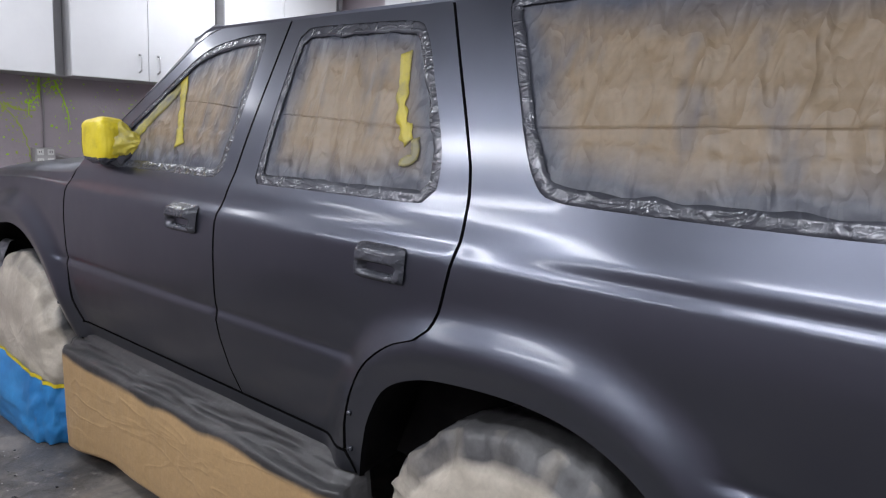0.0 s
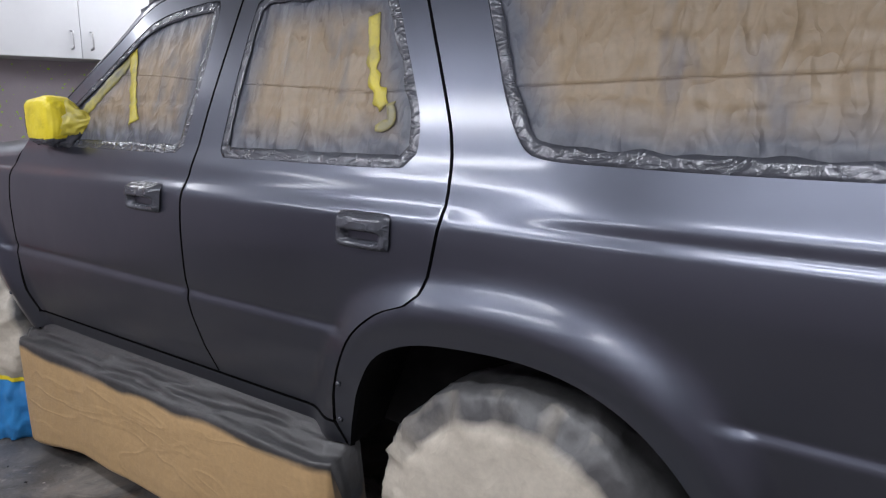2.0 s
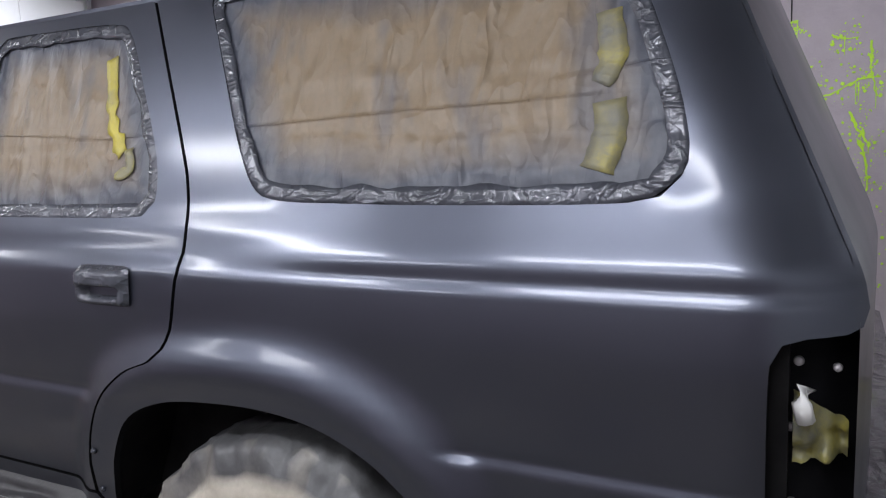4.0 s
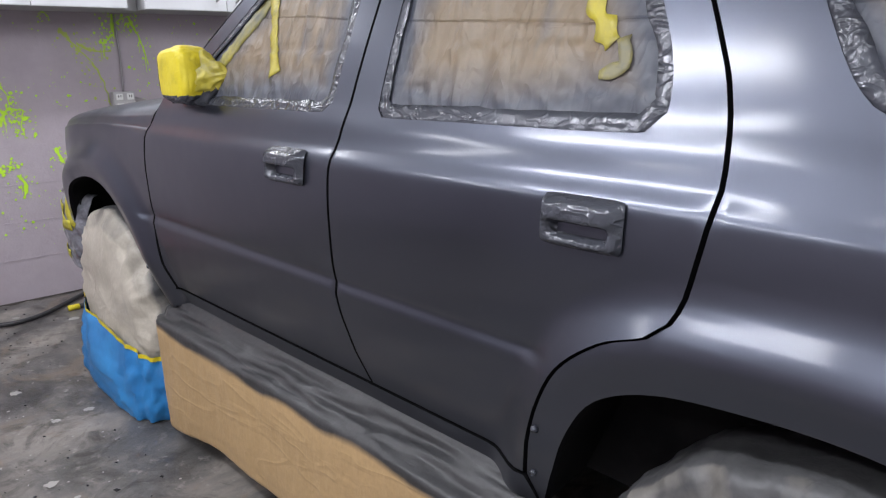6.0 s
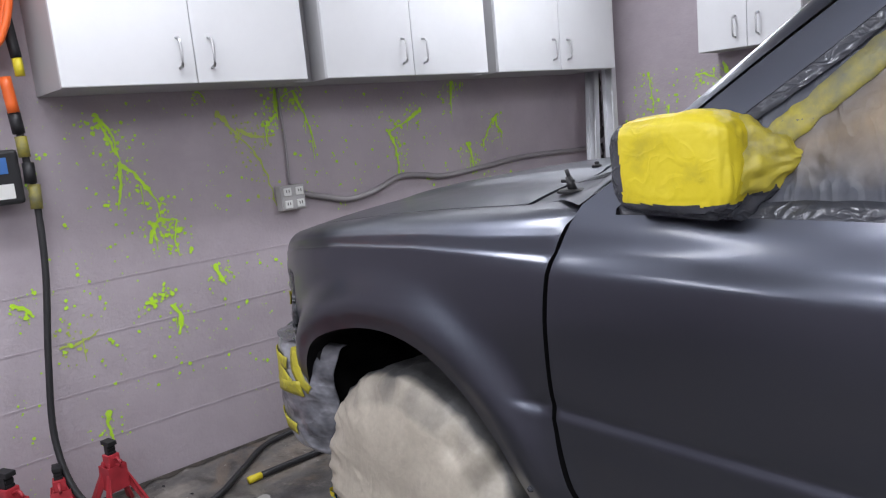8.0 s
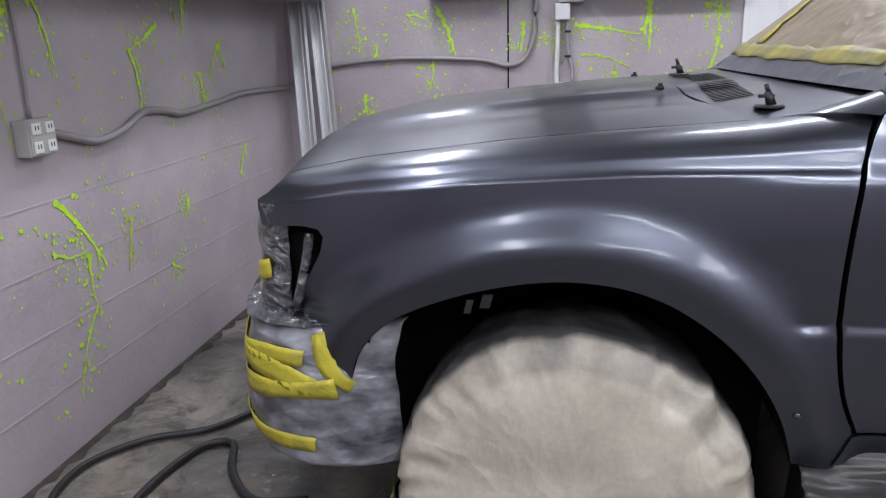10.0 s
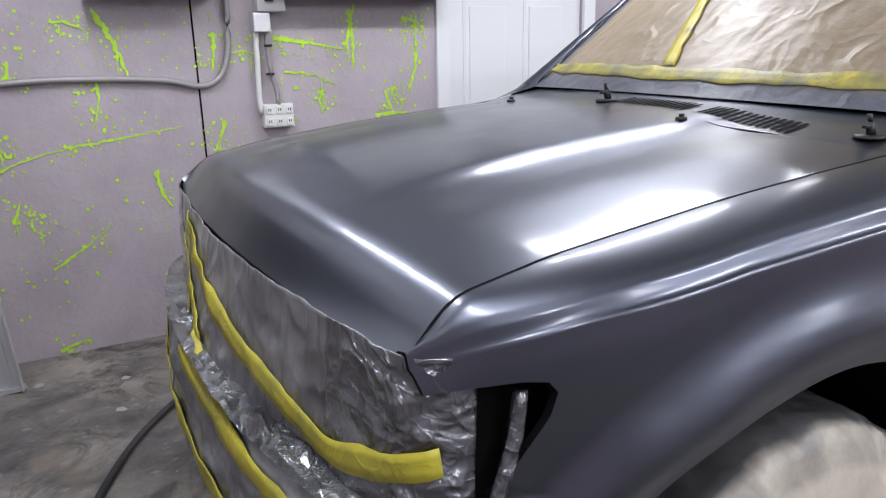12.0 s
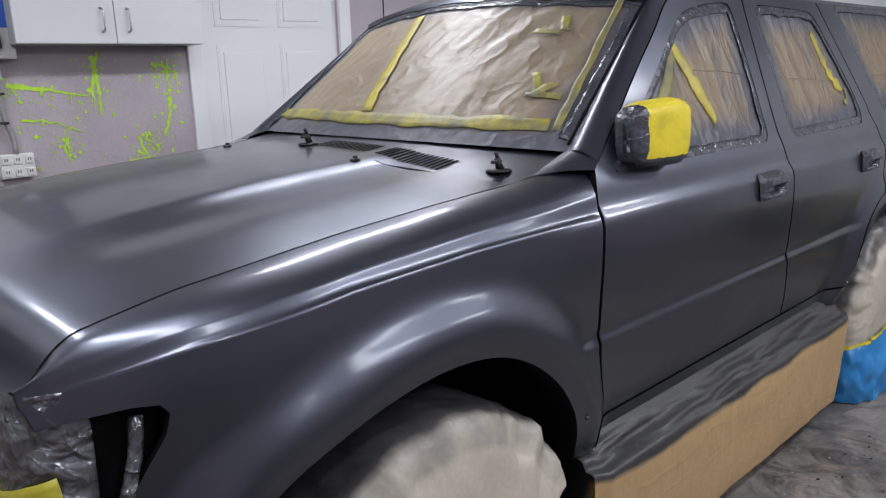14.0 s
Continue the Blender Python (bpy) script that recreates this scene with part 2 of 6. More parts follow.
def build_floor_material():
    m, b = FLOORMAT, FLOORMAT.node_tree.nodes["Principled BSDF"]
    mp = coords(m)
    n1 = node(m, "ShaderNodeTexNoise", Scale=1.7, Detail=9, Roughness=0.68, Distortion=0.6)
    wire(m, mp, "Vector", n1, "Vector")
    base = ramp(m, n1, "Fac", [(0.34, (0.035, 0.035, 0.036)), (0.46, (0.12, 0.114, 0.108)), (0.55, (0.20, 0.182, 0.163)), (0.68, (0.31, 0.282, 0.253))])
    n2 = node(m, "ShaderNodeTexNoise", Scale=16.0, Detail=8, Roughness=0.75)
    wire(m, mp, "Vector", n2, "Vector")
    spots = ramp(m, n2, "Fac", [(0.56, (0, 0, 0)), (0.68, (0.8, 0.8, 0.8))])
    col = node(m, "ShaderNodeMix", data_type="RGBA")
    wire(m, spots, "Color", col, 0)
    wire(m, base, "Color", col, 6)
    col.inputs[7].default_value = (0.30, 0.28, 0.26, 1)
    n3 = node(m, "ShaderNodeTexNoise", Scale=4.5, Detail=10, Roughness=0.72, Distortion=1.2)
    wire(m, mp, "Vector", n3, "Vector")
    blots = ramp(m, n3, "Fac", [(0.36, (0.9, 0.9, 0.9)), (0.47, (0.25, 0.25, 0.25)), (0.52, (0, 0, 0))])
    dark = node(m, "ShaderNodeMix", data_type="RGBA")
    wire(m, blots, "Color", dark, 0)
    wire(m, col, 2, dark, 6)
    dark.inputs[7].default_value = (0.045, 0.040, 0.036, 1)
    n4 = node(m, "ShaderNodeTexNoise", Scale=2.6, Detail=7, Roughness=0.7, Distortion=0.8)
    off = node(m, "ShaderNodeMapping")
    off.inputs["Location"].default_value = (7.3, 2.1, 0)
    wire(m, mp, "Vector", off, "Vector")
    wire(m, off, "Vector", n4, "Vector")
    rust = ramp(m, n4, "Fac", [(0.54, (0, 0, 0)), (0.64, (0.55, 0.55, 0.55))])
    brown = node(m, "ShaderNodeMix", data_type="RGBA")
    wire(m, rust, "Color", brown, 0)
    wire(m, dark, 2, brown, 6)
    brown.inputs[7].default_value = (0.19, 0.145, 0.105, 1)
    wire(m, brown, 2, b, "Base Color")
    rr = ramp(m, n1, "Fac", [(0.35, (0.28, 0.28, 0.28)), (0.65, (0.62, 0.62, 0.62))])
    wire(m, rr, "Color", b, "Roughness")
    bp = node(m, "ShaderNodeBump", Strength=0.3, Distance=0.006)
    wire(m, n2, "Fac", bp, "Height")
    wire(m, bp, "Normal", b, "Normal")


build_floor_material()


# ---------------------------------------------------------------- mesh helpers
def mesh_object(name, verts, faces, material, parent=None, label="", smooth=True):
    me = bpy.data.meshes.new(name)
    me.from_pydata([tuple(v) for v in verts], [], [tuple(f) for f in faces])
    me.materials.append(material)
    if smooth:
        me.polygons.foreach_set("use_smooth", [True] * len(me.polygons))
    me.update()
    ob = new(name, me)
    if parent:
        ob.parent = parent
        ob.matrix_parent_inverse = parent.matrix_world.inverted()
    if label:
        tagged(ob, label)
    return ob


def part(name, bm, material, parent=None, label="", smooth=False):
    me = bpy.data.meshes.new(name)
    bmesh.ops.recalc_face_normals(bm, faces=bm.faces)
    bm.to_mesh(me)
    bm.free()
    me.materials.append(material)
    if smooth:
        me.polygons.foreach_set("use_smooth", [True] * len(me.polygons))
    ob = new(name, me)
    if parent:
        ob.parent = parent
        ob.matrix_parent_inverse = parent.matrix_world.inverted()
    if label:
        tagged(ob, label)
    return ob


def holder(name, label, category, group="", at=(0, 0, 0)):
    e = new(name)
    e.location = at
    bpy.context.view_layer.update()
    return tagged(e, label, category, group)


def box(x0, x1, y0, y1, z0, z1, bevel=0.0, bm=None, segments=2):
    own = bmesh.new()
    bmesh.ops.create_cube(own, size=1.0)
    for v in own.verts:
        v.co = Vector((x0 + (v.co.x + 0.5) * (x1 - x0), y0 + (v.co.y + 0.5) * (y1 - y0), z0 + (v.co.z + 0.5) * (z1 - z0)))
    if bevel:
        bmesh.ops.bevel(own, geom=own.edges[:], offset=bevel, segments=segments, affect="EDGES", profile=0.6)
    if bm is None:
        return own
    tmp = bpy.data.meshes.new("tmp")
    own.to_mesh(tmp)
    own.free()
    bm.from_mesh(tmp)
    bpy.data.meshes.remove(tmp)
    return bm


def spline(points, step=0.02, closed=False):
    """Catmull-Rom through the points, resampled at about the step."""
    p = [Vector(q) for q in points]
    n = len(p)
    out = []
    for i in range(n if closed else n - 1):
        if closed:
            a, b, c, d = p[(i - 1) % n], p[i], p[(i + 1) % n], p[(i + 2) % n]
        else:
            b, c = p[i], p[i + 1]
            a = p[i - 1] if i else b + (b - c)
            d = p[i + 2] if i + 2 < n else c + (c - b)
        k = max(1, int((c - b).length / step))
        for j in range(k):
            t = j / k
            out.append(0.5 * ((2 * b) + (c - a) * t + (2 * a - 5 * b + 4 * c - d) * t * t + (3 * b - 3 * c + d - a) * t ** 3))
    if not closed:
        out.append(p[-1])
    return out


def straight(points, step=0.02):
    p = [Vector(q) for q in points]
    out = []
    for b, c in zip(p, p[1:]):
        k = max(1, int(round((c - b).length / step)))
        out += [b.lerp(c, j / k) for j in range(k)]
    return out + [p[-1]]


def tube(points, radius, sides=8, step=0.03, smooth_path=True):
    """Vertices and faces of a round tube along a path."""
    pts = spline(points, step) if smooth_path else [Vector(p) for p in points]
    verts, faces = [], []
    up = Vector((0, 0, 1))
    for i, p in enumerate(pts):
        d = (pts[min(i + 1, len(pts) - 1)] - pts[max(i - 1, 0)]).normalized()
        a = d.cross(up)
        if a.length < 0.05:
            a = d.cross(Vector((1, 0, 0)))
        a.normalize()
        b = d.cross(a).normalized()
        for k in range(sides):
            t = 2 * math.pi * k / sides
            verts.append(p + radius * (math.cos(t) * a + math.sin(t) * b))
    for i in range(len(pts) - 1):
        for k in range(sides):
            q = i * sides
            faces.append((q + k, q + (k + 1) % sides, q + sides + (k + 1) % sides, q + sides + k))
    faces.append(tuple(range(sides))[::-1])
    faces.append(tuple(range(len(verts) - sides, len(verts))))
    return verts, faces


def inside(poly, x, y):
    """Even-odd test for arrays of points."""
    x, y = np.asarray(x, float), np.asarray(y, float)
    hit = np.zeros(x.shape, bool)
    n = len(poly)
    for i in range(n):
        (x0, y0), (x1, y1) = poly[i][:2], poly[(i + 1) % n][:2]
        if y0 == y1:
            continue
        cross = ((y0 > y) != (y1 > y)) & (x < (x1 - x0) * (y - y0) / (y1 - y0) + x0)
        hit ^= cross
    return hit


def line_distance(line, x, y):
    """Distance of arrays of points from a polyline."""
    x, y = np.asarray(x, float), np.asarray(y, float)
    best = np.full(x.shape, 9.0)
    for (x0, y0), (x1, y1) in zip([p[:2] for p in line[:-1]], [p[:2] for p in line[1:]]):
        dx, dy = x1 - x0, y1 - y0
        l2 = dx * dx + dy * dy or 1e-12
        t = np.clip(((x - x0) * dx + (y - y0) * dy) / l2, 0, 1)
        best = np.minimum(best, np.hypot(x - x0 - t * dx, y - y0 - t * dy))
    return best


def smooth01(a, b, v):
    t = np.clip((np.asarray(v, float) - a) / (b - a), 0, 1)
    return t * t * (3 - 2 * t)


ROWS = tuple([0.746 + 0.006 * k for k in range(9)] + [1.022 + 0.006 * k for k in range(17)])


def sheet(outline, holes=(), step=0.02, rows=ROWS):
    """Points and triangles that fill a flat outline with holes, with an even grid inside, and its border loops."""
    from mathutils.geometry import delaunay_2d_cdt
    pts, edges, loops = [], [], []
    for loop in (outline, *holes):
        start = len(pts)
        pts += [Vector((p[0], p[1])) for p in loop]
        ids = list(range(start, len(pts)))
        edges += list(zip(ids, ids[1:] + ids[:1]))
        loops.append(ids)
    flat = [(p.x, p.y) for p in pts]
    xs, ys = [p[0] for p in flat], [p[1] for p in flat]
    gx, gy = np.meshgrid(np.arange(min(xs), max(xs), step), np.arange(min(ys), max(ys), step))
    gx = gx + (np.arange(gx.shape[0]) % 2)[:, None] * step * 0.5
    gx, gy = gx.ravel(), gy.ravel()
    for row in rows:
        if min(ys) < row < max(ys):
            far = np.abs(gy - row) > 0.004
            gx, gy = gx[far], gy[far]
    for row in rows:
        if min(ys) < row < max(ys):
            rx = np.arange(min(xs), max(xs), step * 0.7)
            gx, gy = np.concatenate([gx, rx]), np.concatenate([gy, np.full_like(rx, row)])
    ok = inside(outline, gx, gy)
    for h in holes:
        ok &= ~inside(h, gx, gy)
    for loop in (outline, *holes):
        ok &= line_distance(list(loop) + [loop[0]], gx, gy) > step * 0.35
    pts += [Vector((a, b)) for a, b in zip(gx[ok], gy[ok])]
    v, e, f, vo, eo, fo = delaunay_2d_cdt(pts, edges, [], 0, 1e-6)
    arr = np.array([(q.x, q.y) for q in v])
    tri = np.array([t for t in f if len(t) == 3])
    mid = arr[tri].mean(1)
    keep = inside(outline, mid[:, 0], mid[:, 1])
    for h in holes:
        keep &= ~inside(h, mid[:, 0], mid[:, 1])
    back = {}
    for new_i, olds in enumerate(vo):
        for o in olds:
            back[o] = new_i
    loops = [[back[i] for i in ids if i in back] for ids in loops]
    return arr, tri[keep], loops


def skin(name, outline, holes, place, material, parent, rim=0.014, step=0.02, label="", edge_attribute=0.0, flip=1):
    """A panel: the filled outline laid on a curved surface by place(u, v), its borders folded inwards."""
    arr, tri, loops = sheet(outline, holes, step)
    co = place(arr[:, 0], arr[:, 1])
    verts = [tuple(c) for c in co]
    faces = []
    for a, b, c in tri:
        n = np.cross(co[b] - co[a], co[c] - co[a])
        faces.append((a, b, c))
    n = np.mean([np.cross(co[b] - co[a], co[c] - co[a]) for a, b, c in tri[:: max(1, len(tri) // 200)]], 0)
    out = np.array([0, -flip, 0.6])
    if n @ out < 0:
        faces = [f[::-1] for f in faces]
    if rim:
        inward = np.array([0, flip, -0.25]) * rim
        for ids in loops:
            base = len(verts)
            verts += [tuple(co[i]) for i in ids] + [tuple(co[i] + inward) for i in ids]
            k = len(ids)
            for j in range(k):
                faces.append((base + j, base + (j + 1) % k, base + k + (j + 1) % k, base + k + j))
    ob = mesh_object(name, verts, faces, material, parent, label)
    if rim:
        ob.data.materials.append(GAPMAT)
        ob.data.polygons.foreach_set("material_index", [0] * len(tri) + [1] * (len(faces) - len(tri)))
    if edge_attribute:
        d = np.minimum.reduce([line_distance(list(l) + [l[0]], arr[:, 0], arr[:, 1]) for l in (outline, *holes)])
        value = 1 - np.clip(d / edge_attribute, 0, 1)
        full = np.ones(len(verts))
        full[: len(arr)] = value
        a = ob.data.attributes.new("edge", "FLOAT", "POINT")
        a.data.foreach_set("value", full.astype(np.float32))
    return ob


# ---------------------------------------------------------------- room
WX, WY = -1.62, 2.085      # inner faces of the front wall and of the wall with the door
BX, SY = 4.32, -4.6        # inner faces of the garage-door wall and of the open side


def wall(name, x0, x1, y0, y1, z0, z1, label):
    ob = part(name, box(x0, x1, y0, y1, z0, z1), WALLMAT)
    return tagged(ob, label, "wall", kind="structure")


def build_room():
    g = box(-1.9, 5.1, -4.9, 2.4, -0.15, 0.0)
    tagged(part("floor", g, FLOORMAT), "stained grey concrete garage floor with paint spots", "floor", kind="structure")
    c = box(-1.9, 5.1, -4.9, 2.4, CEIL, CEIL + 0.12)
    tagged(part("ceiling", c, CEILMAT), "pale painted garage ceiling", "ceiling", kind="structure")
    wall("wall_front", WX - 0.15, WX, SY - 0.15, WY + 0.15, 0, CEIL, "mauve painted block wall with lime splatter")
    wall("wall_door_a", WX, 1.0, WY, WY + 0.15, 0, CEIL, "mauve painted wall with lime splatter and conduit")
    wall("wall_door_b", 1.9, BX, WY, WY + 0.15, 0, CEIL, "mauve painted wall with lime splatter")
    wall("wall_door_c", 1.0, 1.9, WY, WY + 0.15, 2.04, CEIL, "mauve painted wall over the door")
    # never in view: added only to enclose the room on its open side
    wall("wall_side", WX, BX, SY - 0.15, SY, 0, CEIL, "unseen plain mauve wall added to close the open side")
    wall("wall_back_a", BX, BX + 0.15, SY - 0.15, -2.6, 0, CEIL, "mauve painted wall beside the garage door")
    wall("wall_back_b", BX, BX + 0.15, 1.7, WY + 0.15, 0, CEIL, "mauve painted wall beside the garage door")
    # faint block courses on the front wall
    bm = bmesh.new()
    for k in range(1, 12):
        z = k * 0.203 + 0.03
        if z < CEIL - 0.1:
            box(WX - 0.001, WX + 0.0018, SY, WY, z - 0.003, z + 0.003, bm=bm)
    tagged(part("block_courses", bm, WALLMAT), "faint raised mortar courses on the painted wall", "mortar", kind="structure")


def build_fixture(cx, cy, lx, ly):
    e = holder("ceiling_light", "white linear ceiling light with a lit diffuser", "ceiling light", "ceiling lights", (cx, cy, CEIL))
    part("housing", box(cx - lx / 2, cx + lx / 2, cy - ly / 2, cy + ly / 2, CEIL - 0.10, CEIL - 0.085, 0.004), WHITE, e)
    for k in (-0.4, 0.4):
        hx, hy = (k * lx, 0) if lx > ly else (0, k * ly)
        part("hanger", box(cx + hx - 0.01, cx + hx + 0.01, cy + hy - 0.01, cy + hy + 0.01, CEIL - 0.086, CEIL - 0.001), STEEL, e)
    part("diffuser", box(cx - lx / 2 + 0.006, cx + lx / 2 - 0.006, cy - ly / 2 + 0.006, cy + ly / 2 - 0.006, CEIL - 0.15, CEIL - 0.101, 0.012), TUBE, e, "glowing diffuser")
    lamp = bpy.data.lights.new("ceiling_light_lamp", "AREA")
    lamp.shape, lamp.size, lamp.size_y = "RECTANGLE", lx, ly
    lamp.energy, lamp.color = LAMP_POWER * (0.74 if cx < 0 else 1.05), (0.90, 0.92, 1.0)
    ob = new("ceiling_light_lamp", lamp)
    ob.matrix_world = pose(cx, cy, CEIL - 0.158)


build_room()
for f_ in FIXTURES:
    build_fixture(*f_)


# ---------------------------------------------------------------- the car: surfaces
FRONT_ARCH = spline([(-0.455, 0.60), (-0.425, 0.69), (-0.34, 0.775), (-0.22, 0.828), (-0.08, 0.857), (0.04, 0.856), (0.15, 0.827), (0.25, 0.766), (0.33, 0.685), (0.39, 0.585), (0.43, 0.47)], 0.02)
REAR_ARCH = spline([(2.065, 0.47), (2.115, 0.58), (2.155, 0.67), (2.21, 0.742), (2.31, 0.786), (2.45, 0.803), (2.58, 0.803), (2.69, 0.783), (2.79, 0.735), (2.87, 0.66), (2.925, 0.57), (2.955, 0.46)], 0.02)
PROFILE_Z = [0.40, 0.47, 0.55, 0.62, 0.70, 0.85, 0.93]
PROFILE_D = [0.760, 0.790, 0.820, 0.839, 0.848, 0.857, 0.8605]
UPPER_Z, UPPER_D = [1.16, 1.30, 1.60, 1.70], [0.791, 0.738, 0.621, 0.581]
# lean of the panel in degrees over height, between the door's middle and the windows
DOOR_LEAN = ([0.93, 1.00, 1.025, 1.035, 1.045, 1.06, 1.075, 1.095, 1.12, 1.14, 1.16], [0, 4, 8, 16, 34, 36, 24, 18, 27, 28, 25])
QUARTER_LEAN = ([0.93, 1.00, 1.028, 1.036, 1.044, 1.050, 1.061, 1.068, 1.08, 1.095, 1.12, 1.14, 1.16], [0, 4, 9, 34, 30, 3, 0, 14, 27, 29, 28, 27, 25])
# groove and ledge along the lower body line
GROOVE_Z, GROOVE_D = [0.62, 0.70, 0.755, 0.764, 0.774, 0.786, 0.81, 0.85], [0.0, 0.004, 0.0045, 0.001, -0.0045, -0.0015, 0.0, 0.0]
REAR_X = 3.49


def lean_curve(lean):
    z = np.linspace(0.93, 1.16, 231)
    drop = np.concatenate([[0], np.cumsum(np.tan(np.radians(np.interp(z[:-1] + 0.0005, *lean))) * 0.001)])
    return z, 0.8605 - drop * (0.8605 - 0.791) / drop[-1]


LEANS = [lean_curve(DOOR_LEAN), lean_curve(QUARTER_LEAN)]


def smooth_profile(x, z):
    """The body's half width over height, with softened bends and without the lower groove."""
    total = 0
    for o, w in ((-0.003, 0.25), (0.0, 0.5), (0.003, 0.25)):
        q = z + o
        low = np.interp(q, PROFILE_Z, PROFILE_D)
        k = smooth01(2.25, 2.85, x)
        belt = np.interp(q, *LEANS[0]) * (1 - k) + np.interp(q, *LEANS[1]) * k
        total = total + w * np.where(q < 0.93, low, np.where(q < 1.16, belt, np.interp(q, UPPER_Z, UPPER_D)))
    return total


def flare(x, z):
    sf = line_distance(FRONT_ARCH, x, z)
    sr = line_distance(REAR_ARCH, x, z)
    bump = lambda s: 0.040 * (1 - smooth01(0.05, 0.15, s)) - 0.012 * (1 - smooth01(0.0, 0.06, s))
    return np.maximum(bump(sf), bump(sr))


def half_width(x, z):
    x, z = np.asarray(x, float), np.asarray(z, float)
    near = np.minimum(line_distance(FRONT_ARCH, x, z), line_distance(REAR_ARCH, x, z))
    d = smooth_profile(x, z) + flare(x, z) + np.interp(z, GROOVE_Z, GROOVE_D) * smooth01(0.09, 0.125, near)
    d = d - 0.105 * np.clip((-0.22 - x) / 0.42, 0, 2) ** 2
    xr = REAR_X - 0.42 * np.clip(z - 1.06, 0, 1)
    u = np.clip((x - (xr - 0.17)) / 0.172, 0, 0.995)
    d = d - 0.10 * (1 - np.sqrt(1 - u * u))
    return d


def crease_z(x):
    return np.interp(x, [-0.68, -0.6, -0.45, -0.2, 0.1, 0.5], [0.952, 0.978, 1.008, 1.036, 1.05, 1.052])


def gap_z(x):
    line = ([-0.68, -0.664, -0.64, -0.6, -0.43, -0.128, 0.1, 0.33, 0.5], [0.988, 0.996, 1.014, 1.034, 1.066, 1.100, 1.118, 1.132, 1.150])
    return sum(np.interp(np.asarray(x, float) + o, *line) for o in (-0.02, 0.0, 0.02)) / 3


def side_place(flip, sink=0.0):
    def place(x, z):
        d = half_width(x, z) - sink
        return np.stack([x, -flip * d, z], 1)
    return place


TOPW = 0.19


def fender_side(x, z):
    """Half width of the fender's flank: plain, and only near the door with the door's ledge."""
    k = smooth01(0.22, 0.46, x)
    return (half_width(x, np.minimum(z, 1.026)) - 0.12 * np.clip(z - 1.026, 0, 1)) * (1 - k) + half_width(x, z) * k



def fender_place(flip, sink=0.0):
    """Side of the fender up to the crease; above it the coordinate runs over the shoulder to the bonnet gap."""
    def place(x, w):
        x, w = np.asarray(x, float), np.asarray(w, float)
        zc, zt = crease_z(x), gap_z(x)
        low = np.minimum(w, 1.052)
        zlow = np.where(w <= 1.052, zc - (1.052 - low) * (zc - 0.75) / (1.052 - 0.75), zc)
        zlow = np.where(w < 0.75, w, zlow)
        d0 = fender_side(x, np.where(w <= 1.052, w, 1.052))
        t = np.clip((w - 1.052) / TOPW, 0, 1)
        dt = np.interp(t, [0, 0.05, 0.12, 0.25, 0.42, 0.62, 0.82, 1.0], [0, 0.05, 0.09, 0.15, 0.29, 0.53, 0.79, 1.0])
        zz = np.interp(t, [0, 0.05, 0.12, 0.25, 0.42, 0.62, 0.82, 1.0], [0, 0.05, 0.16, 0.40, 0.66, 0.86, 0.97, 1.0])
        dcrease = fender_side(x, np.full_like(x, 1.052))
        inner = np.minimum(0.722, dcrease - 0.03)
        d = np.where(t > 0, dcrease + (inner - dcrease) * dt, d0)
        z = np.where(t > 0, zc + (zt - zc) * zz, zlow)
        z = z - 0.034 * (1 - smooth01(0.0, 0.11, (x + 0.668) / 0.99)) ** 1.5 * smooth01(0.25, 1.0, t)
        return np.stack([x, -flip * (d - sink), z], 1)
    return place


# seam lines, as x and height
FGAP = spline([(0.545, 1.165), (0.521, 1.147), (0.505, 1.115), (0.486, 1.045), (0.474, 0.919), (0.475, 0.778), (0.494, 0.643), (0.535, 0.546)], 0.02)
BGAP = spline([(1.535, 1.59), (1.527, 1.516), (1.505, 1.267), (1.50, 1.105), (1.494, 0.958), (1.494, 0.772), (1.53, 0.64), (1.568, 0.546)], 0.02)
RGAP = spline([(2.135, 1.592), (2.204, 1.458), (2.301, 1.271), (2.338, 1.185), (2.361, 1.072), (2.343, 0.954), (2.325, 0.893), (2.295, 0.868), (2.22, 0.838), (2.142, 0.775), (2.098, 0.692), (2.07, 0.60), (2.054, 0.546)], 0.02)
PILLAR = spline([(0.545, 1.165), (0.64, 1.235), (0.80, 1.355), (0.95, 1.462), (1.06, 1.545), (1.16, 1.582), (1.30, 1.59)], 0.02)
WIN_F = spline([(0.60, 1.142), (0.72, 1.226), (0.90, 1.355), (1.06, 1.475), (1.14, 1.517), (1.25, 1.54), (1.40, 1.552), (1.437, 1.53), (1.442, 1.40), (1.437, 1.25), (1.43, 1.155), (1.405, 1.136), (1.2, 1.134), (0.9, 1.134), (0.65, 1.133)], 0.02, True)
WIN_R = spline([(1.60, 1.15), (1.593, 1.25), (1.592, 1.39), (1.60, 1.53), (1.63, 1.553), (1.8, 1.553), (2.02, 1.545), (2.085, 1.515), (2.16, 1.39), (2.235, 1.25), (2.252, 1.165), (2.225, 1.137), (2.0, 1.133), (1.8, 1.133), (1.62, 1.133)], 0.02, True)
WIN_Q = spline([(2.31, 1.565), (2.35, 1.47), (2.40, 1.365), (2.443, 1.276), (2.495, 1.195), (2.55, 1.167), (2.70, 1.16), (2.92, 1.157), (3.19, 1.16), (3.245, 1.18), (3.268, 1.215), (3.262, 1.27), (3.24, 1.345), (3.197, 1.455), (3.155, 1.545), (3.10, 1.573), (2.9, 1.58), (2.6, 1.582), (2.36, 1.582)], 0.02, True)


def shifted(line, dx, dz=0.0):
    return [Vector((p[0] + dx, p[1] + dz)) for p in line]


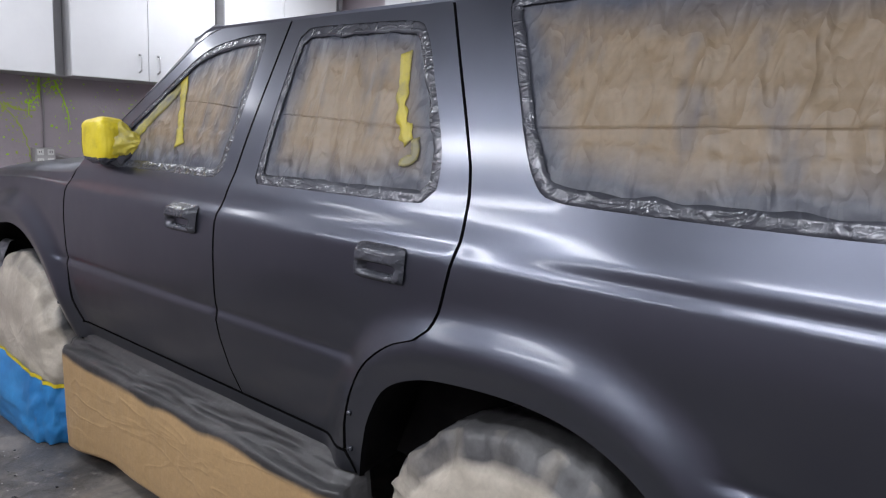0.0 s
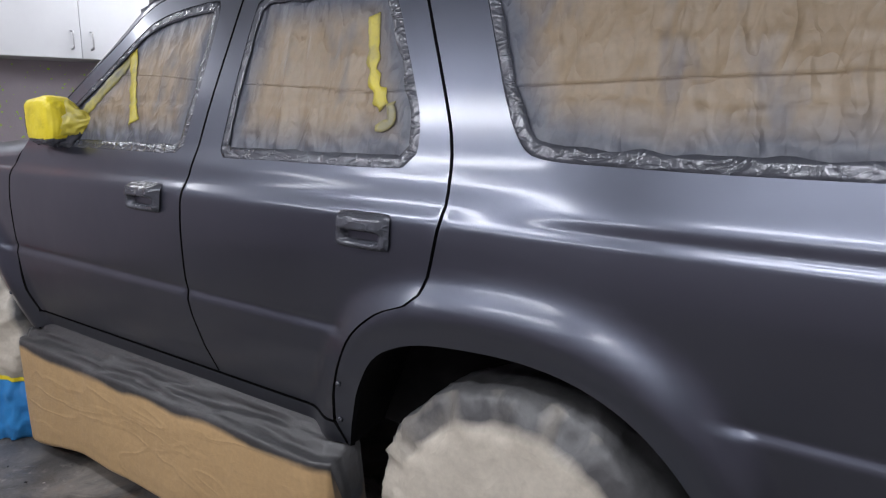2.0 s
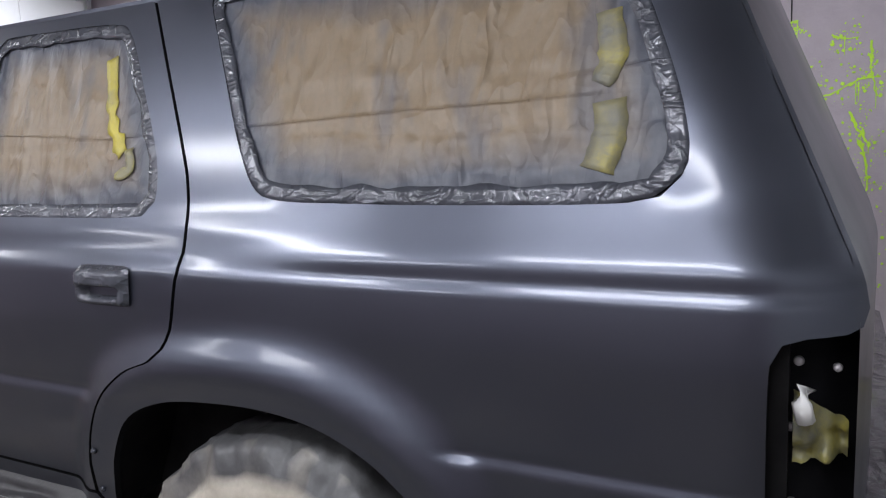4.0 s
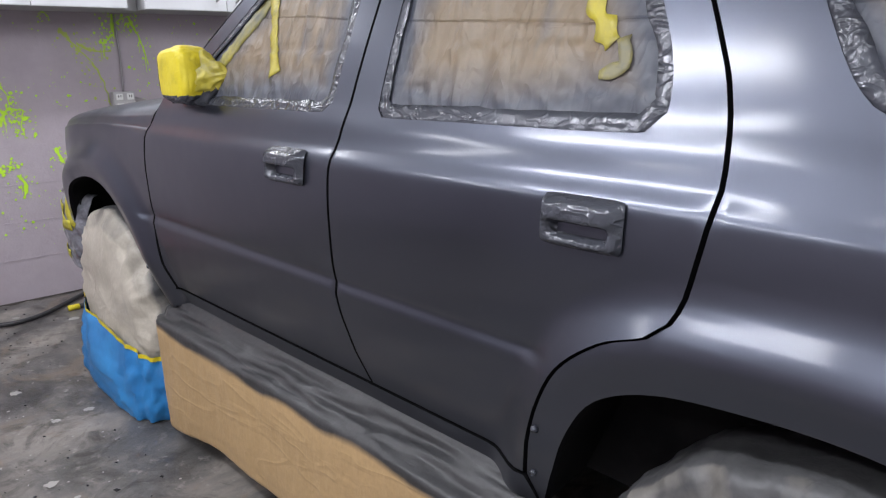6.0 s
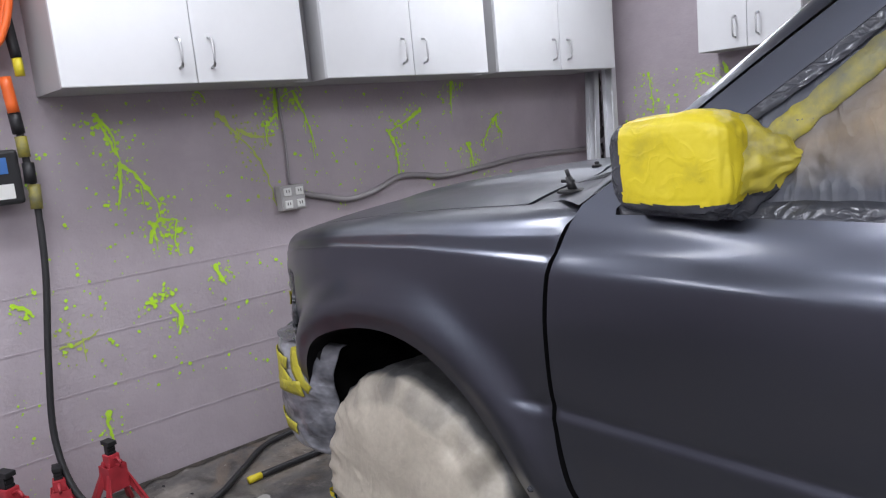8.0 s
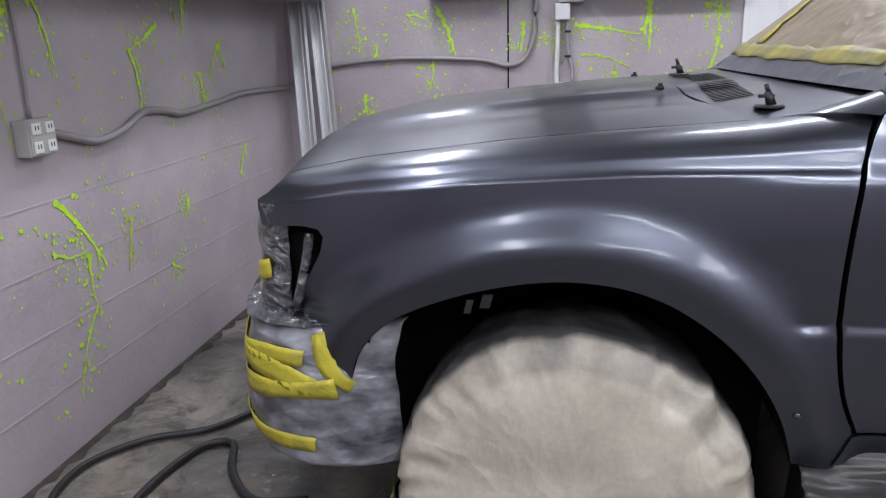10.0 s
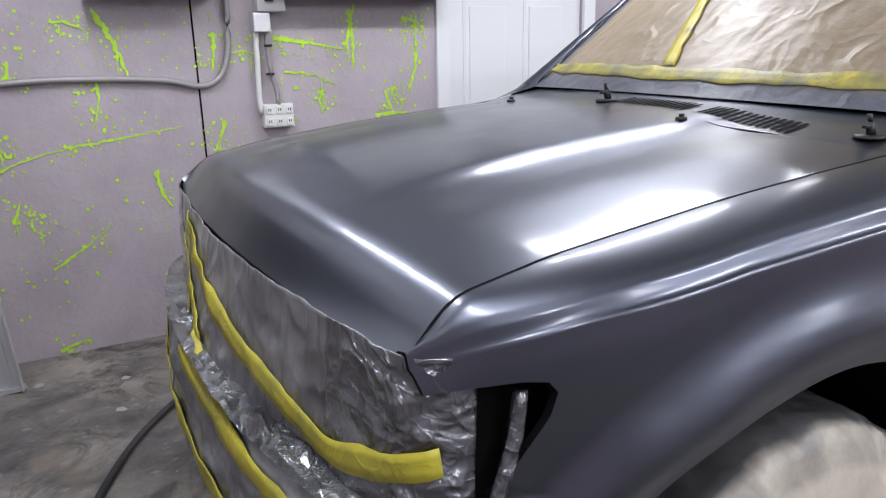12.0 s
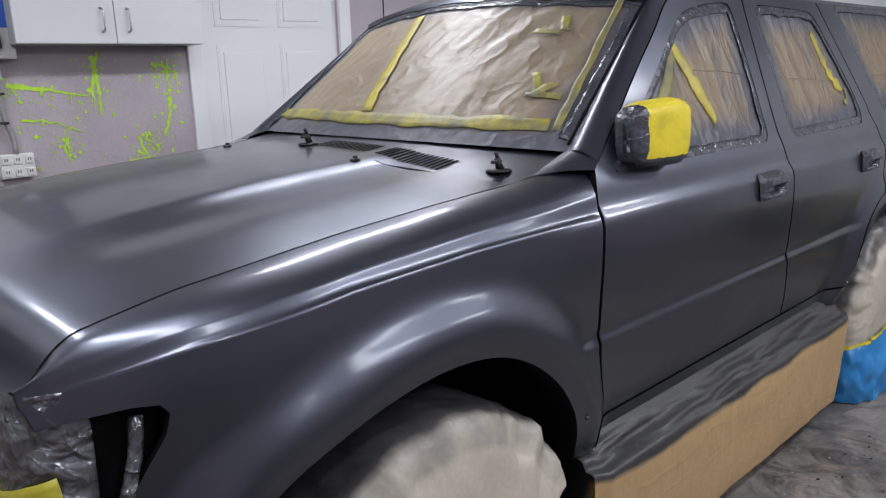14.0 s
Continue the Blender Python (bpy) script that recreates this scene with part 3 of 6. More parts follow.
def rail(x0, x1, z, step=0.02):
    n = max(2, int(abs(x1 - x0) / step))
    return [Vector((x0 + (x1 - x0) * i / n, z)) for i in range(n + 1)]


G = 0.0042
SILL = 0.540


def loop_of(*lines):
    out = []
    for line in lines:
        for p in line:
            q = Vector((p[0], p[1]))
            if not out or (q - out[-1]).length > 0.003:
                out.append(q)
    if (out[0] - out[-1]).length < 0.003:
        out.pop()
    return out


def film_place(flip, seed, sink=0.008, amp=0.011, lean=0.45, border=None):
    """Masking paper laid over a window: hanging folds and small creases."""
    def place(x, z):
        base = side_place(flip, sink)(x, z)
        off = np.empty(len(x))
        for i, (a, b) in enumerate(zip(x, z)):
            s = a + lean * (b - 1.3) * (0.6 + 0.8 * noise.noise(Vector((a * 3, seed, 0))))
            fold = 0.55 - abs(noise.noise(Vector((s * 9, b * 0.9, seed)))) * 2.0
            fold += 0.5 * (0.4 - abs(noise.noise(Vector((s * 21, b * 2.0, seed + 7)))) * 1.6)
            low = max(0.0, 1.0 - abs(b - 1.185) / 0.06)
            crumple = (0.5 - 1.8 * abs(noise.noise(Vector((a * 16 + 9 * b, b * 24, seed + 3))))) * (0.22 + 1.1 * low)
            line = b - 1.262 - 0.015 * noise.noise(Vector((a * 4, seed, 1)))
            ridge = 0.6 * math.exp(-(line / 0.0055) ** 2) - 0.6 * math.exp(-((line - 0.012) / 0.006) ** 2)
            line2 = b - 1.375 - 0.02 * noise.noise(Vector((a * 3, seed, 5)))
            ridge += 0.35 * math.exp(-(line2 / 0.005) ** 2)
            off[i] = amp * (0.8 * fold + 0.6 * crumple) + 0.004 * ridge
        if border:
            off = off * (0.12 + 0.88 * smooth01(0.012, 0.05, line_distance(list(border) + [border[0]], x, z)))
        base[:, 1] -= flip * np.clip(off, -0.014, 0.018)
        return base
    return place


def band(name, path, width, place, material, parent, lift=0.004, label="", wobble=0.0, seed=0.0):
    """A strip of tape laid along a path on a surface."""
    pts = [Vector((p[0], p[1])) for p in path]
    us, ws = [], []
    for i, p in enumerate(pts):
        d = (pts[min(i + 1, len(pts) - 1)] - pts[max(i - 1, 0)]).normalized()
        n = Vector((-d.y, d.x))
        k = width * (1 + wobble * noise.noise(Vector((i * 0.35, seed, 0))))
        for t in (-0.5, -0.17, 0.17, 0.5):
            q = p + n * t * k
            us.append(q.x)
            ws.append(q.y)
    co = place(np.array(us), np.array(ws))
    faces = []
    for i in range(len(pts) - 1):
        for j in range(3):
            a = i * 4 + j
            faces.append((a, a + 1, a + 5, a + 4))
    verts = [Vector(c) for c in co]
    ob = mesh_object(name, verts, faces, material, parent, label)
    sol = ob.modifiers.new("thickness", "SOLIDIFY")
    sol.thickness, sol.offset = 0.0008, 0
    return ob


def build_handle(flip, x0, x1, z0, z1, parent):
    """A flap handle wrapped in tape: raised surround, scooped recess and flap."""
    place = side_place(flip, -0.004)
    us, ws, faces = [], [], []
    nx, nz = 22, 14
    for j in range(nz + 1):
        for i in range(nx + 1):
            us.append(x0 + (x1 - x0) * i / nx)
            ws.append(z0 + (z1 - z0) * j / nz)
    us, ws = np.array(us), np.array(ws)
    u, w = (us - x0) / (x1 - x0), (ws - z0) / (z1 - z0)
    # rounded corners
    cx, cz = 0.5 + (u - 0.5) * (1 - 0.05 * np.abs(2 * w - 1) ** 6), 0.5 + (w - 0.5) * (1 - 0.06 * np.abs(2 * u - 1) ** 6)
    co = place(x0 + (x1 - x0) * cx, z0 + (z1 - z0) * cz)
    edge = np.minimum(np.minimum(u, 1 - u) * (x1 - x0), np.minimum(w, 1 - w) * (z1 - z0))
    h = 0.016 * smooth01(0.0, 0.010, edge)
    cup = smooth01(0.10, 0.22, u) * smooth01(0.10, 0.2, 1 - u) * smooth01(0.12, 0.3, w) * smooth01(0.45, 0.58, 1 - w)
    flap = smooth01(0.06, 0.14, u) * smooth01(0.06, 0.14, 1 - u) * smooth01(0.50, 0.56, w) * smooth01(0.06, 0.14, 1 - w)
    h = h - 0.024 * cup + 0.010 * flap
    jit = np.array([noise.noise(Vector((a * 70, b * 110, 2.0))) for a, b in zip(us, ws)])
    co[:, 1] -= flip * (h + 0.0022 * jit * smooth01(0, 0.012, edge))
    for j in range(nz):
        for i in range(nx):
            a = j * (nx + 1) + i
            faces.append((a, a + 1, a + nx + 2, a + nx + 1))
    return mesh_object("door_handle", co, faces, TAPEGREY, parent, "door handle wrapped in oversprayed shiny tape")


CAR = holder("car", "charcoal satin off-road wagon masked for painting", "car")


def build_side(flip):
    place = side_place(flip)
    tag = ""
    # fender
    front = spline([(-0.405, 0.600), (-0.46, 0.69)], 0.02)
    arch = [p for p in FRONT_ARCH]
    nose_low = [(-0.455, 0.60), (-0.50, 0.665), (-0.545, 0.735), (-0.575, 0.775)]
    lamp = [(-0.575, 0.775), (-0.535, 0.86), (-0.505, 0.92), (-0.497, 0.955), (-0.508, 0.975), (-0.54, 0.985), (-0.60, 0.992), (-0.652, 1.002)]
    top = [(-0.664, 1.06), (-0.668, 1.052 + TOPW)]
    fg = [p for p in FGAP if p[1] < 1.052]
    arch_end = [(0.43, 0.47), (0.52, 0.47), (0.535 - 0.008, 0.546)]
    shoulder = [Vector((0.486 - G, 1.052)), Vector((0.499, 1.052 + TOPW * 0.4)), Vector((0.530, 1.052 + TOPW * 0.8)), Vector((0.545, 1.052 + TOPW))]
    out = loop_of(list(reversed(arch)), spline(nose_low, 0.02), spline(lamp, 0.02), straight([lamp[-1], top[0], top[1]]),
                  rail(-0.668, 0.545, 1.052 + TOPW), straight(list(reversed(shoulder)), 0.02),
                  shifted([p for p in FGAP if p[1] < 1.045], -G - 0.001), straight([(0.527, 0.546), (0.505, 0.47), (0.43, 0.47)]))
    skin("fender", out, [], fender_place(flip), PAINT, CAR, 0.016, 0.02, flip=flip)
    # front door
    out = loop_of(shifted(FGAP, G + 0.001)[::-1], shifted(PILLAR, 0.004, -0.003), rail(1.30, 1.53, 1.587), shifted(BGAP, -G), rail(1.56, 0.54, SILL + 0.006))
    door = skin("front_door", out, [WIN_F], place, PAINT, CAR, 0.016, 0.02, flip=flip)
    # rear door
    out = loop_of(shifted(BGAP, G)[::-1], rail(1.54, 2.13, 1.590), shifted(RGAP, -G), rail(2.05, 1.575, SILL + 0.006))
    door2 = skin("rear_door", out, [WIN_R], place, PAINT, CAR, 0.016, 0.02, flip=flip)
    # quarter panel
    rear_edge = [(3.375, 0.46), (3.375, 0.60), (3.375, 0.79), (3.378, 0.96), (3.392, 0.987), (3.42, 0.995), (3.482, 1.003), (3.484, 1.055), (3.447, 1.15), (3.375, 1.32), (3.30, 1.50), (3.262, 1.59)]
    out = loop_of(list(reversed(shifted(RGAP, G))), rail(2.14, 3.262, 1.592), spline(rear_edge[::-1], 0.02),
                  straight([(3.375, 0.46), (2.955, 0.46)]), list(reversed(REAR_ARCH)), straight([(2.062, 0.47), (2.058, 0.54)]))
    skin("quarter_panel", out, [WIN_Q], place, PAINT, CAR, 0.016, 0.02, flip=flip)
    # rocker below the doors
    out = loop_of(rail(0.50, 2.06, 0.478), straight([(2.06, 0.478), (2.052, SILL)]), rail(2.05, 0.53, SILL), straight([(0.53, SILL), (0.50, 0.478)]))
    skin("rocker", out, [], side_place(flip, -0.004), PAINT, CAR, 0.02, 0.02, flip=flip)
    # windows
    for win, owner, seed in ((WIN_F, door, 1.0), (WIN_R, door2, 5.0), (WIN_Q, CAR, 9.0)):
        cx = sum(p[0] for p in win) / len(win)
        cz = sum(p[1] for p in win) / len(win)
        wide = [Vector((p[0] + (0.004 if p[0] > cx else -0.004), p[1] + (0.004 if p[1] > cz else -0.004))) for p in win]
        film = skin("window_masking", wide, [], film_place(flip, seed * flip, border=win), FILM, owner, 0, 0.010, "wrinkled brown masking paper with grey overspray", 0.14, flip)
        ring = win + win[:2]
        band("window_tape", [(cx + (p[0] - cx) * 0.970, cz + (p[1] - cz) * 0.942) for p in ring], 0.032, film_place(flip, seed * flip, 0.002, 0.006, border=win), TAPEGREY, owner, label="shiny oversprayed tape round the window", wobble=0.45, seed=seed)
        band("window_seal", [(cx + (p[0] - cx) * 0.997, cz + (p[1] - cz) * 0.994) for p in ring], 0.009, side_place(flip, 0.0035), GAPMAT, owner, label="thin black window seal")
    build_handle(flip, 1.248, 1.405, 0.975, 1.056, door)
    build_handle(flip, 2.088, 2.236, 0.965, 1.045, door2)


for side_sign in (1, -1):
    build_side(side_sign)


# ---- bonnet, cowl, windscreen, roof
def hood_back(y):
    return 0.225 + 0.10 * (np.abs(y) / 0.72) ** 2


def hood_front(y):
    return -0.668 - 0.055 * (1 - (np.abs(y) / 0.72) ** 2)


def hood_place(t, y):
    """t from 0 at the front lip to 1 at the rear edge."""
    t, y = np.asarray(t, float), np.asarray(y, float)
    a = np.abs(y) / 0.718
    x = hood_front(y) + (hood_back(y) - hood_front(y)) * t
    edge = gap_z(np.clip(-0.667 + (0.325 + 0.667) * t, -0.667, 0.33))
    crown = 0.038 * (1 - a ** 2.2) * smooth01(-0.06, 0.12, t)
    bulge = 0.009 * (1 - smooth01(0.455, 0.525, a)) * smooth01(0.12, 0.36, t)
    dip = -0.006 * np.exp(-((a - 0.62) / 0.1) ** 2) * smooth01(0.1, 0.4, t)
    lip = -0.034 * (1 - smooth01(0.0, 0.11, t)) ** 1.5
    return np.stack([x, y, edge + crown + bulge + dip + lip + 0.0 * x], 1)


def grid_sheet(name, place, nu, nv, v0, v1, material, parent, label="", rim=0.02, u0=0.0, u1=1.0):
    us = np.linspace(u0, u1, nu + 1)
    vs = np.linspace(v0, v1, nv + 1)
    uu, vv = np.meshgrid(us, vs)
    co = place(uu.ravel(), vv.ravel())
    faces = []
    for j in range(nv):
        for i in range(nu):
            a = j * (nu + 1) + i
            faces.append((a, a + 1, a + nu + 2, a + nu + 1))
    n = np.mean([np.cross(co[f[1]] - co[f[0]], co[f[2]] - co[f[0]]) for f in faces], 0)
    if n[2] < 0:
        faces = [f[::-1] for f in faces]
    verts = [tuple(c) for c in co]
    if rim:
        ring = list(range(nu + 1)) + [j * (nu + 1) + nu for j in range(1, nv + 1)] + [nv * (nu + 1) + i for i in range(nu - 1, -1, -1)] + [j * (nu + 1) for j in range(nv - 1, 0, -1)]
        b = len(verts)
        verts += [tuple(co[i]) for i in ring] + [(co[i][0], co[i][1], co[i][2] - rim) for i in ring]
        k = len(ring)
        faces += [(b + j, b + (j + 1) % k, b + k + (j + 1) % k, b + k + j) for j in range(k)]
    return mesh_object(name, verts, faces, material, parent, label)


grid_sheet("hood", hood_place, 60, 72, -0.716, 0.716, PAINT, CAR)


def screen_base(y):
    return 0.43 + 0.13 * (np.abs(y) / 0.70) ** 2


def cowl_place(t, y):
    t, y = np.asarray(t, float), np.asarray(y, float)
    a = np.abs(y) / 0.718
    x0, x1 = hood_back(y) + 0.006, screen_base(y) + 0.02
    z0 = gap_z(np.full_like(y, 0.325)) + 0.038 * (1 - a ** 2.2) + 0.010 * (1 - smooth01(0.44, 0.54, a))
    z1 = 1.172 + 0.024 * (1 - a ** 2)
    return np.stack([x0 + (x1 - x0) * t, y, z0 + (z1 - z0) * t - 0.003], 1)


grid_sheet("cowl", cowl_place, 12, 60, -0.716, 0.716, PAINT, CAR, rim=0.012)


def screen_place(t, y, seed=3.0, amp=0.0045):
    t, y = np.asarray(t, float), np.asarray(y, float)
    b = np.abs(y)
    x = screen_base(y) + (0.50 - 0.035 * (b / 0.7) ** 2) * t
    z = 1.178 + 0.018 * (1 - (b / 0.7) ** 2) + (0.385 + 0.02 * (1 - (b / 0.62) ** 2)) * t
    off = np.array([0.6 - 2.0 * abs(noise.noise(Vector((yy * 7 + tt * 2.0, tt * 1.6, seed)))) + 0.4 - 1.2 * abs(noise.noise(Vector((yy * 17 + tt * 3, tt * 5, seed + 2)))) + (0.8 * noise.noise(Vector((yy * 26, tt * 30, 4.0))) if tt < 0.3 else 0) for tt, yy in zip(t, y)]) * amp * smooth01(0.0, 0.12, t)
    return np.stack([x - off * 0.6, y * (1 - 0.115 * t), z + off * 0.8], 1)


def build_screen():
    film = grid_sheet("windshield_masking", lambda t, y: screen_place(t * 0.97, y), 46, 96, -0.70, 0.70, SCREENFILM, CAR, "wrinkled brown masking paper with grey overspray", rim=0)
    me = film.data
    vals = []
    for j in range(97):
        for i in range(47):
            t, y = i / 46, -0.70 + 1.40 * j / 96
            vals.append(1 - min(1, min((0.70 - abs(y)) / 0.14, t / 0.20, (1 - t) / 0.14)))
    a = me.attributes.new("edge", "FLOAT", "POINT")
    a.data.foreach_set("value", np.array(vals, np.float32))

    def lay(lift):
        def place(y, t):
            c = screen_place(t, y)
            c[:, 0] -= lift * 0.6
            c[:, 2] += lift
            return c
        return place
    band("tape_strip", [(-0.62 + 1.3 * k / 40, 0.135 - 0.02 * math.sin(k * 0.1)) for k in range(41)], 0.075, lay(0.003), YELLOWDIM, CAR, label="long yellow tape strip across the windshield base", wobble=0.5, seed=2)
    band("tape_strip", [(0.02 + 0.16 * k / 24, 0.16 + 0.72 * k / 24) for k in range(25)], 0.045, lay(0.004), YELLOWVEIL, CAR, label="diagonal yellow tape strip on the windshield", wobble=0.4, seed=4)
    band("tape_strip", [(-0.645 + 0.02 * k / 24, 0.10 + 0.86 * k / 24) for k in range(25)], 0.022, lay(0.006), YELLOWDIM, CAR, label="thin faded yellow tape beside the pillar", seed=5)
    for k, (y, t, l) in enumerate(((-0.56, 0.30, 0.10), (-0.53, 0.36, 0.12), (-0.55, 0.33, 0.08), (-0.46, 0.70, 0.10), (-0.50, 0.76, 0.08))):
        ang = k * 1.1
        band("tape_scrap", [(y + l * (s / 6 - 0.5) * math.cos(ang), t + 1.4 * l * (s / 6 - 0.5) * math.sin(ang)) for s in range(7)], 0.030, lay(0.004 + 0.001 * k), YELLOWDIM, CAR, label="crumpled yellow tape scrap", wobble=0.6, seed=k)
    edge_line = [(-0.694, 0.03 + 0.92 * k / 30) for k in range(31)] + [(-0.694 + 1.388 * k / 40, 0.95) for k in range(41)] + [(0.694, 0.95 - 0.92 * k / 30) for k in range(31)]
    band("windshield_seal", edge_line, 0.012, lay(0.004), GAPMAT, CAR, label="thin black windshield seal")
    band("windshield_tape", [(y * 0.972, 0.06 + (q - 0.03) * 0.93) for y, q in edge_line], 0.026, lay(0.003), TAPEGREY, CAR, label="shiny oversprayed tape round the windshield", wobble=0.35, seed=12)
    # painted frame and pillars
    for s in (1, -1):
        def pillar_place(t, v, s=s):
            t, v = np.asarray(t, float), np.asarray(v, float)
            inner = screen_place(t * 1.06, np.full_like(t, -s * 0.69), amp=0)
            xz = np.array([PILLAR[min(len(PILLAR) - 1, int(k))] for k in t * (len(PILLAR) - 6)])
            outer = np.stack([xz[:, 0], -s * half_width(xz[:, 0], xz[:, 1]), xz[:, 1]], 1)
            mid = inner + (outer - inner) * v[:, None]
            mid[:, 2] += 0.014 * np.sin(v * math.pi)
            mid[:, 0] -= 0.012 * np.sin(v * math.pi)
            return mid
        grid_sheet("windshield_pillar", pillar_place, 30, 8, 0.0, 1.0, PAINT, CAR, rim=0)


build_screen()


def corner_place(s):
    def place(u, v):
        u, v = np.asarray(u, float)[:, None], np.asarray(v, float)[:, None]
        a, b_, c_, d = (np.array(p) for p in ((0.40, 0.7175, 1.140), (0.575, 0.685, 1.185), (0.60, 0.775, 1.198), (0.520, 0.800, 1.146)))
        q = a * (1 - u) * (1 - v) + b_ * u * (1 - v) + c_ * u * v + d * (1 - u) * v
        q[:, 2:3] += 0.012 * np.sin(v * math.pi) * (0.4 + 0.6 * u)
        q[:, 1] *= -s
        return q
    return place


for s_ in (1, -1):
    grid_sheet("cowl_corner", corner_place(s_), 10, 10, 0.0, 1.0, PAINT, CAR, rim=0)


def roof_place(t, y):
    t, y = np.asarray(t, float), np.asarray(y, float)
    a = np.abs(y) / 0.63
    x0 = 0.955 + 0.05 * a ** 3
    x1 = 3.262 - 0.04 * a ** 2
    x = x0 + (x1 - x0) * t
    z = 1.590 + 0.058 * (1 - a ** 2.6) * (0.62 + 0.38 * np.sin(np.clip(t * 1.15 + 0.05, 0, 1) * math.pi) ** 0.5)
    z = z - 0.030 * (1 - smooth01(0.0, 0.06, t)) ** 1.4
    return np.stack([x, y, z], 1)


grid_sheet("roof", roof_place, 60, 40, -0.628, 0.628, PAINT, CAR, rim=0.012)


def header_place(t, y):
    t, y = np.asarray(t, float)[:, None], np.asarray(y, float)
    low = screen_place(np.full_like(y, 0.955), y * 1.10, amp=0)
    low[:, 2] += 0.003
    high = roof_place(np.full_like(y, 0.004), y)
    q = low + (high - low) * t
    q[:, 2:3] += 0.008 * np.sin(t * math.pi)
    return q


grid_sheet("windshield_header", header_place, 8, 40, -0.628, 0.628, PAINT, CAR, rim=0)


# ---- closing the body: rear, inner shell, wheel wells
def build_shell():
    # hidden near-black boxes keep gaps and openings dark
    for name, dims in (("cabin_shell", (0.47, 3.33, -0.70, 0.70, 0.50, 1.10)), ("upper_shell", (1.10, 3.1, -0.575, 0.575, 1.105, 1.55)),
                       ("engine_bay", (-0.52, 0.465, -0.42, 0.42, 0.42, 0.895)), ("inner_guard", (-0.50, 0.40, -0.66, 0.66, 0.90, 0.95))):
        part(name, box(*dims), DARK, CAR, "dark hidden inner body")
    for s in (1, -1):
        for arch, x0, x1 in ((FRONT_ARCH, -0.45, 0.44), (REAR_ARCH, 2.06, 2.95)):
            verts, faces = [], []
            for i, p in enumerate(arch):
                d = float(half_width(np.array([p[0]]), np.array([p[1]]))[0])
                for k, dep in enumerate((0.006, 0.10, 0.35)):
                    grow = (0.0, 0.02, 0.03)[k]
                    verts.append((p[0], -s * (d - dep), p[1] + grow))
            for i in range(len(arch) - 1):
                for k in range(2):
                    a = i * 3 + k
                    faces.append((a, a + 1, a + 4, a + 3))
            mesh_object("wheel_well", verts, faces, DARK, CAR, "inner wheel well in near-black shade colour")
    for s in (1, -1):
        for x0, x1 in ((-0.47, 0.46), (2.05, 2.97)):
            part("well_wall", box(x0, x1, -s * 0.46 - 0.02, -s * 0.46 + 0.02, 0.22, 0.88), DARK, CAR, "inner well wall in near-black shade colour")
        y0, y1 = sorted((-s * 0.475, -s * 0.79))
        # liner added to shut off the bright view past the wheel
        part("well_liner", box(-0.475, -0.455, y0, y1, 0.45, 0.72, 0.004), DARK, CAR, "front wheel liner added to keep the well dark")
    # tailgate
    verts, faces = [], []
    zs = np.linspace(0.62, 1.59, 26)
    ys = np.linspace(-1, 1, 21)
    for z in zs:
        xr = REAR_X - 0.42 * max(0, z - 1.06) - 0.012
        d = float(half_width(np.array([xr]), np.array([z]))[0])
        for y in ys:
            verts.append((xr + 0.05 * (1 - y * y), y * d, z))
    for j in range(25):
        for i in range(20):
            a = j * 21 + i
            faces.append((a, a + 1, a + 22, a + 21))
    mesh_object("tailgate", verts, faces, PAINT, CAR)


build_shell()


# ---- masked front: grille film, bumper, lamp recesses
def front_path(depth):
    """Plan line of the nose from the left end to the right end."""
    half = [(-0.36, -0.80), (-0.50, -0.838), (-0.62, -0.825), (-0.70, -0.76), (-0.755, -0.60), (-0.80, -0.35), (-0.815, 0.0)]
    if depth:
        half = [(-0.585, -0.762), (-0.62, -0.758), (-0.662, -0.725), (-0.685, -0.64), (-0.70, -0.45), (-0.722, -0.2), (-0.728, 0.0)]
    return spline(half + [(x, -y) for x, y in reversed(half[:-1])], 0.01)


BUMPER_LINE, GRILLE_LINE = front_path(0), front_path(1)


def on_line(line, s):
    k = (np.clip(s, -1, 1) * 0.5 + 0.5) * (len(line) - 1)
    x = np.interp(k, range(len(line)), [p[0] for p in line])
    y = np.interp(k, range(len(line)), [p[1] for p in line])
    return x, y


def crinkle(x, y, z, amp, scale, seed=0.0):
    return np.array([amp * (0.5 - 1.7 * abs(noise.noise(Vector((a * scale * 0.6, b * scale * 0.6, c * scale * 1.1 + seed)))) + 0.3 - 1.0 * abs(noise.noise(Vector((a * scale * 1.7 + c * 9, b * scale * 1.7, c * scale * 1.9 + seed))))) for a, b, c in zip(x, y, z)])


def bumper_place(lift=0.0, amp=0.013):
    def place(s, z):
        s, z = np.asarray(s, float), np.asarray(z, float)
        x, y = on_line(BUMPER_LINE, s)
        v = (z - 0.40) / 0.335
        bulge = 0.045 * np.sqrt(np.clip(1 - (2 * v - 1) ** 4, 0, 1)) - 0.045
        off = bulge + crinkle(x, y, z, amp, 7) + lift
        r = np.hypot(x + 0.1, y * 0.5) + 1e-6
        return np.stack([x + off * (x + 0.1) / r, y + off * y * 0.5 / r, z], 1)
    return place


def grille_place(lift=0.0, amp=0.008):
    def place(s, z):
        s, z = np.asarray(s, float), np.asarray(z, float)
        x, y = on_line(GRILLE_LINE, s)
        off = crinkle(x, y, z, amp, 8, 5.0) + lift
        r = np.hypot((x + 0.3) * 1.6, y) + 1e-6
        y = y + off * y / r
        x = x + off * (x + 0.3) * 1.6 / r - 0.05 * (0.97 - z) / 0.25 * np.clip(1 - np.abs(y) / 0.9, 0, 1)
        return np.stack([x, y, z], 1)
    return place


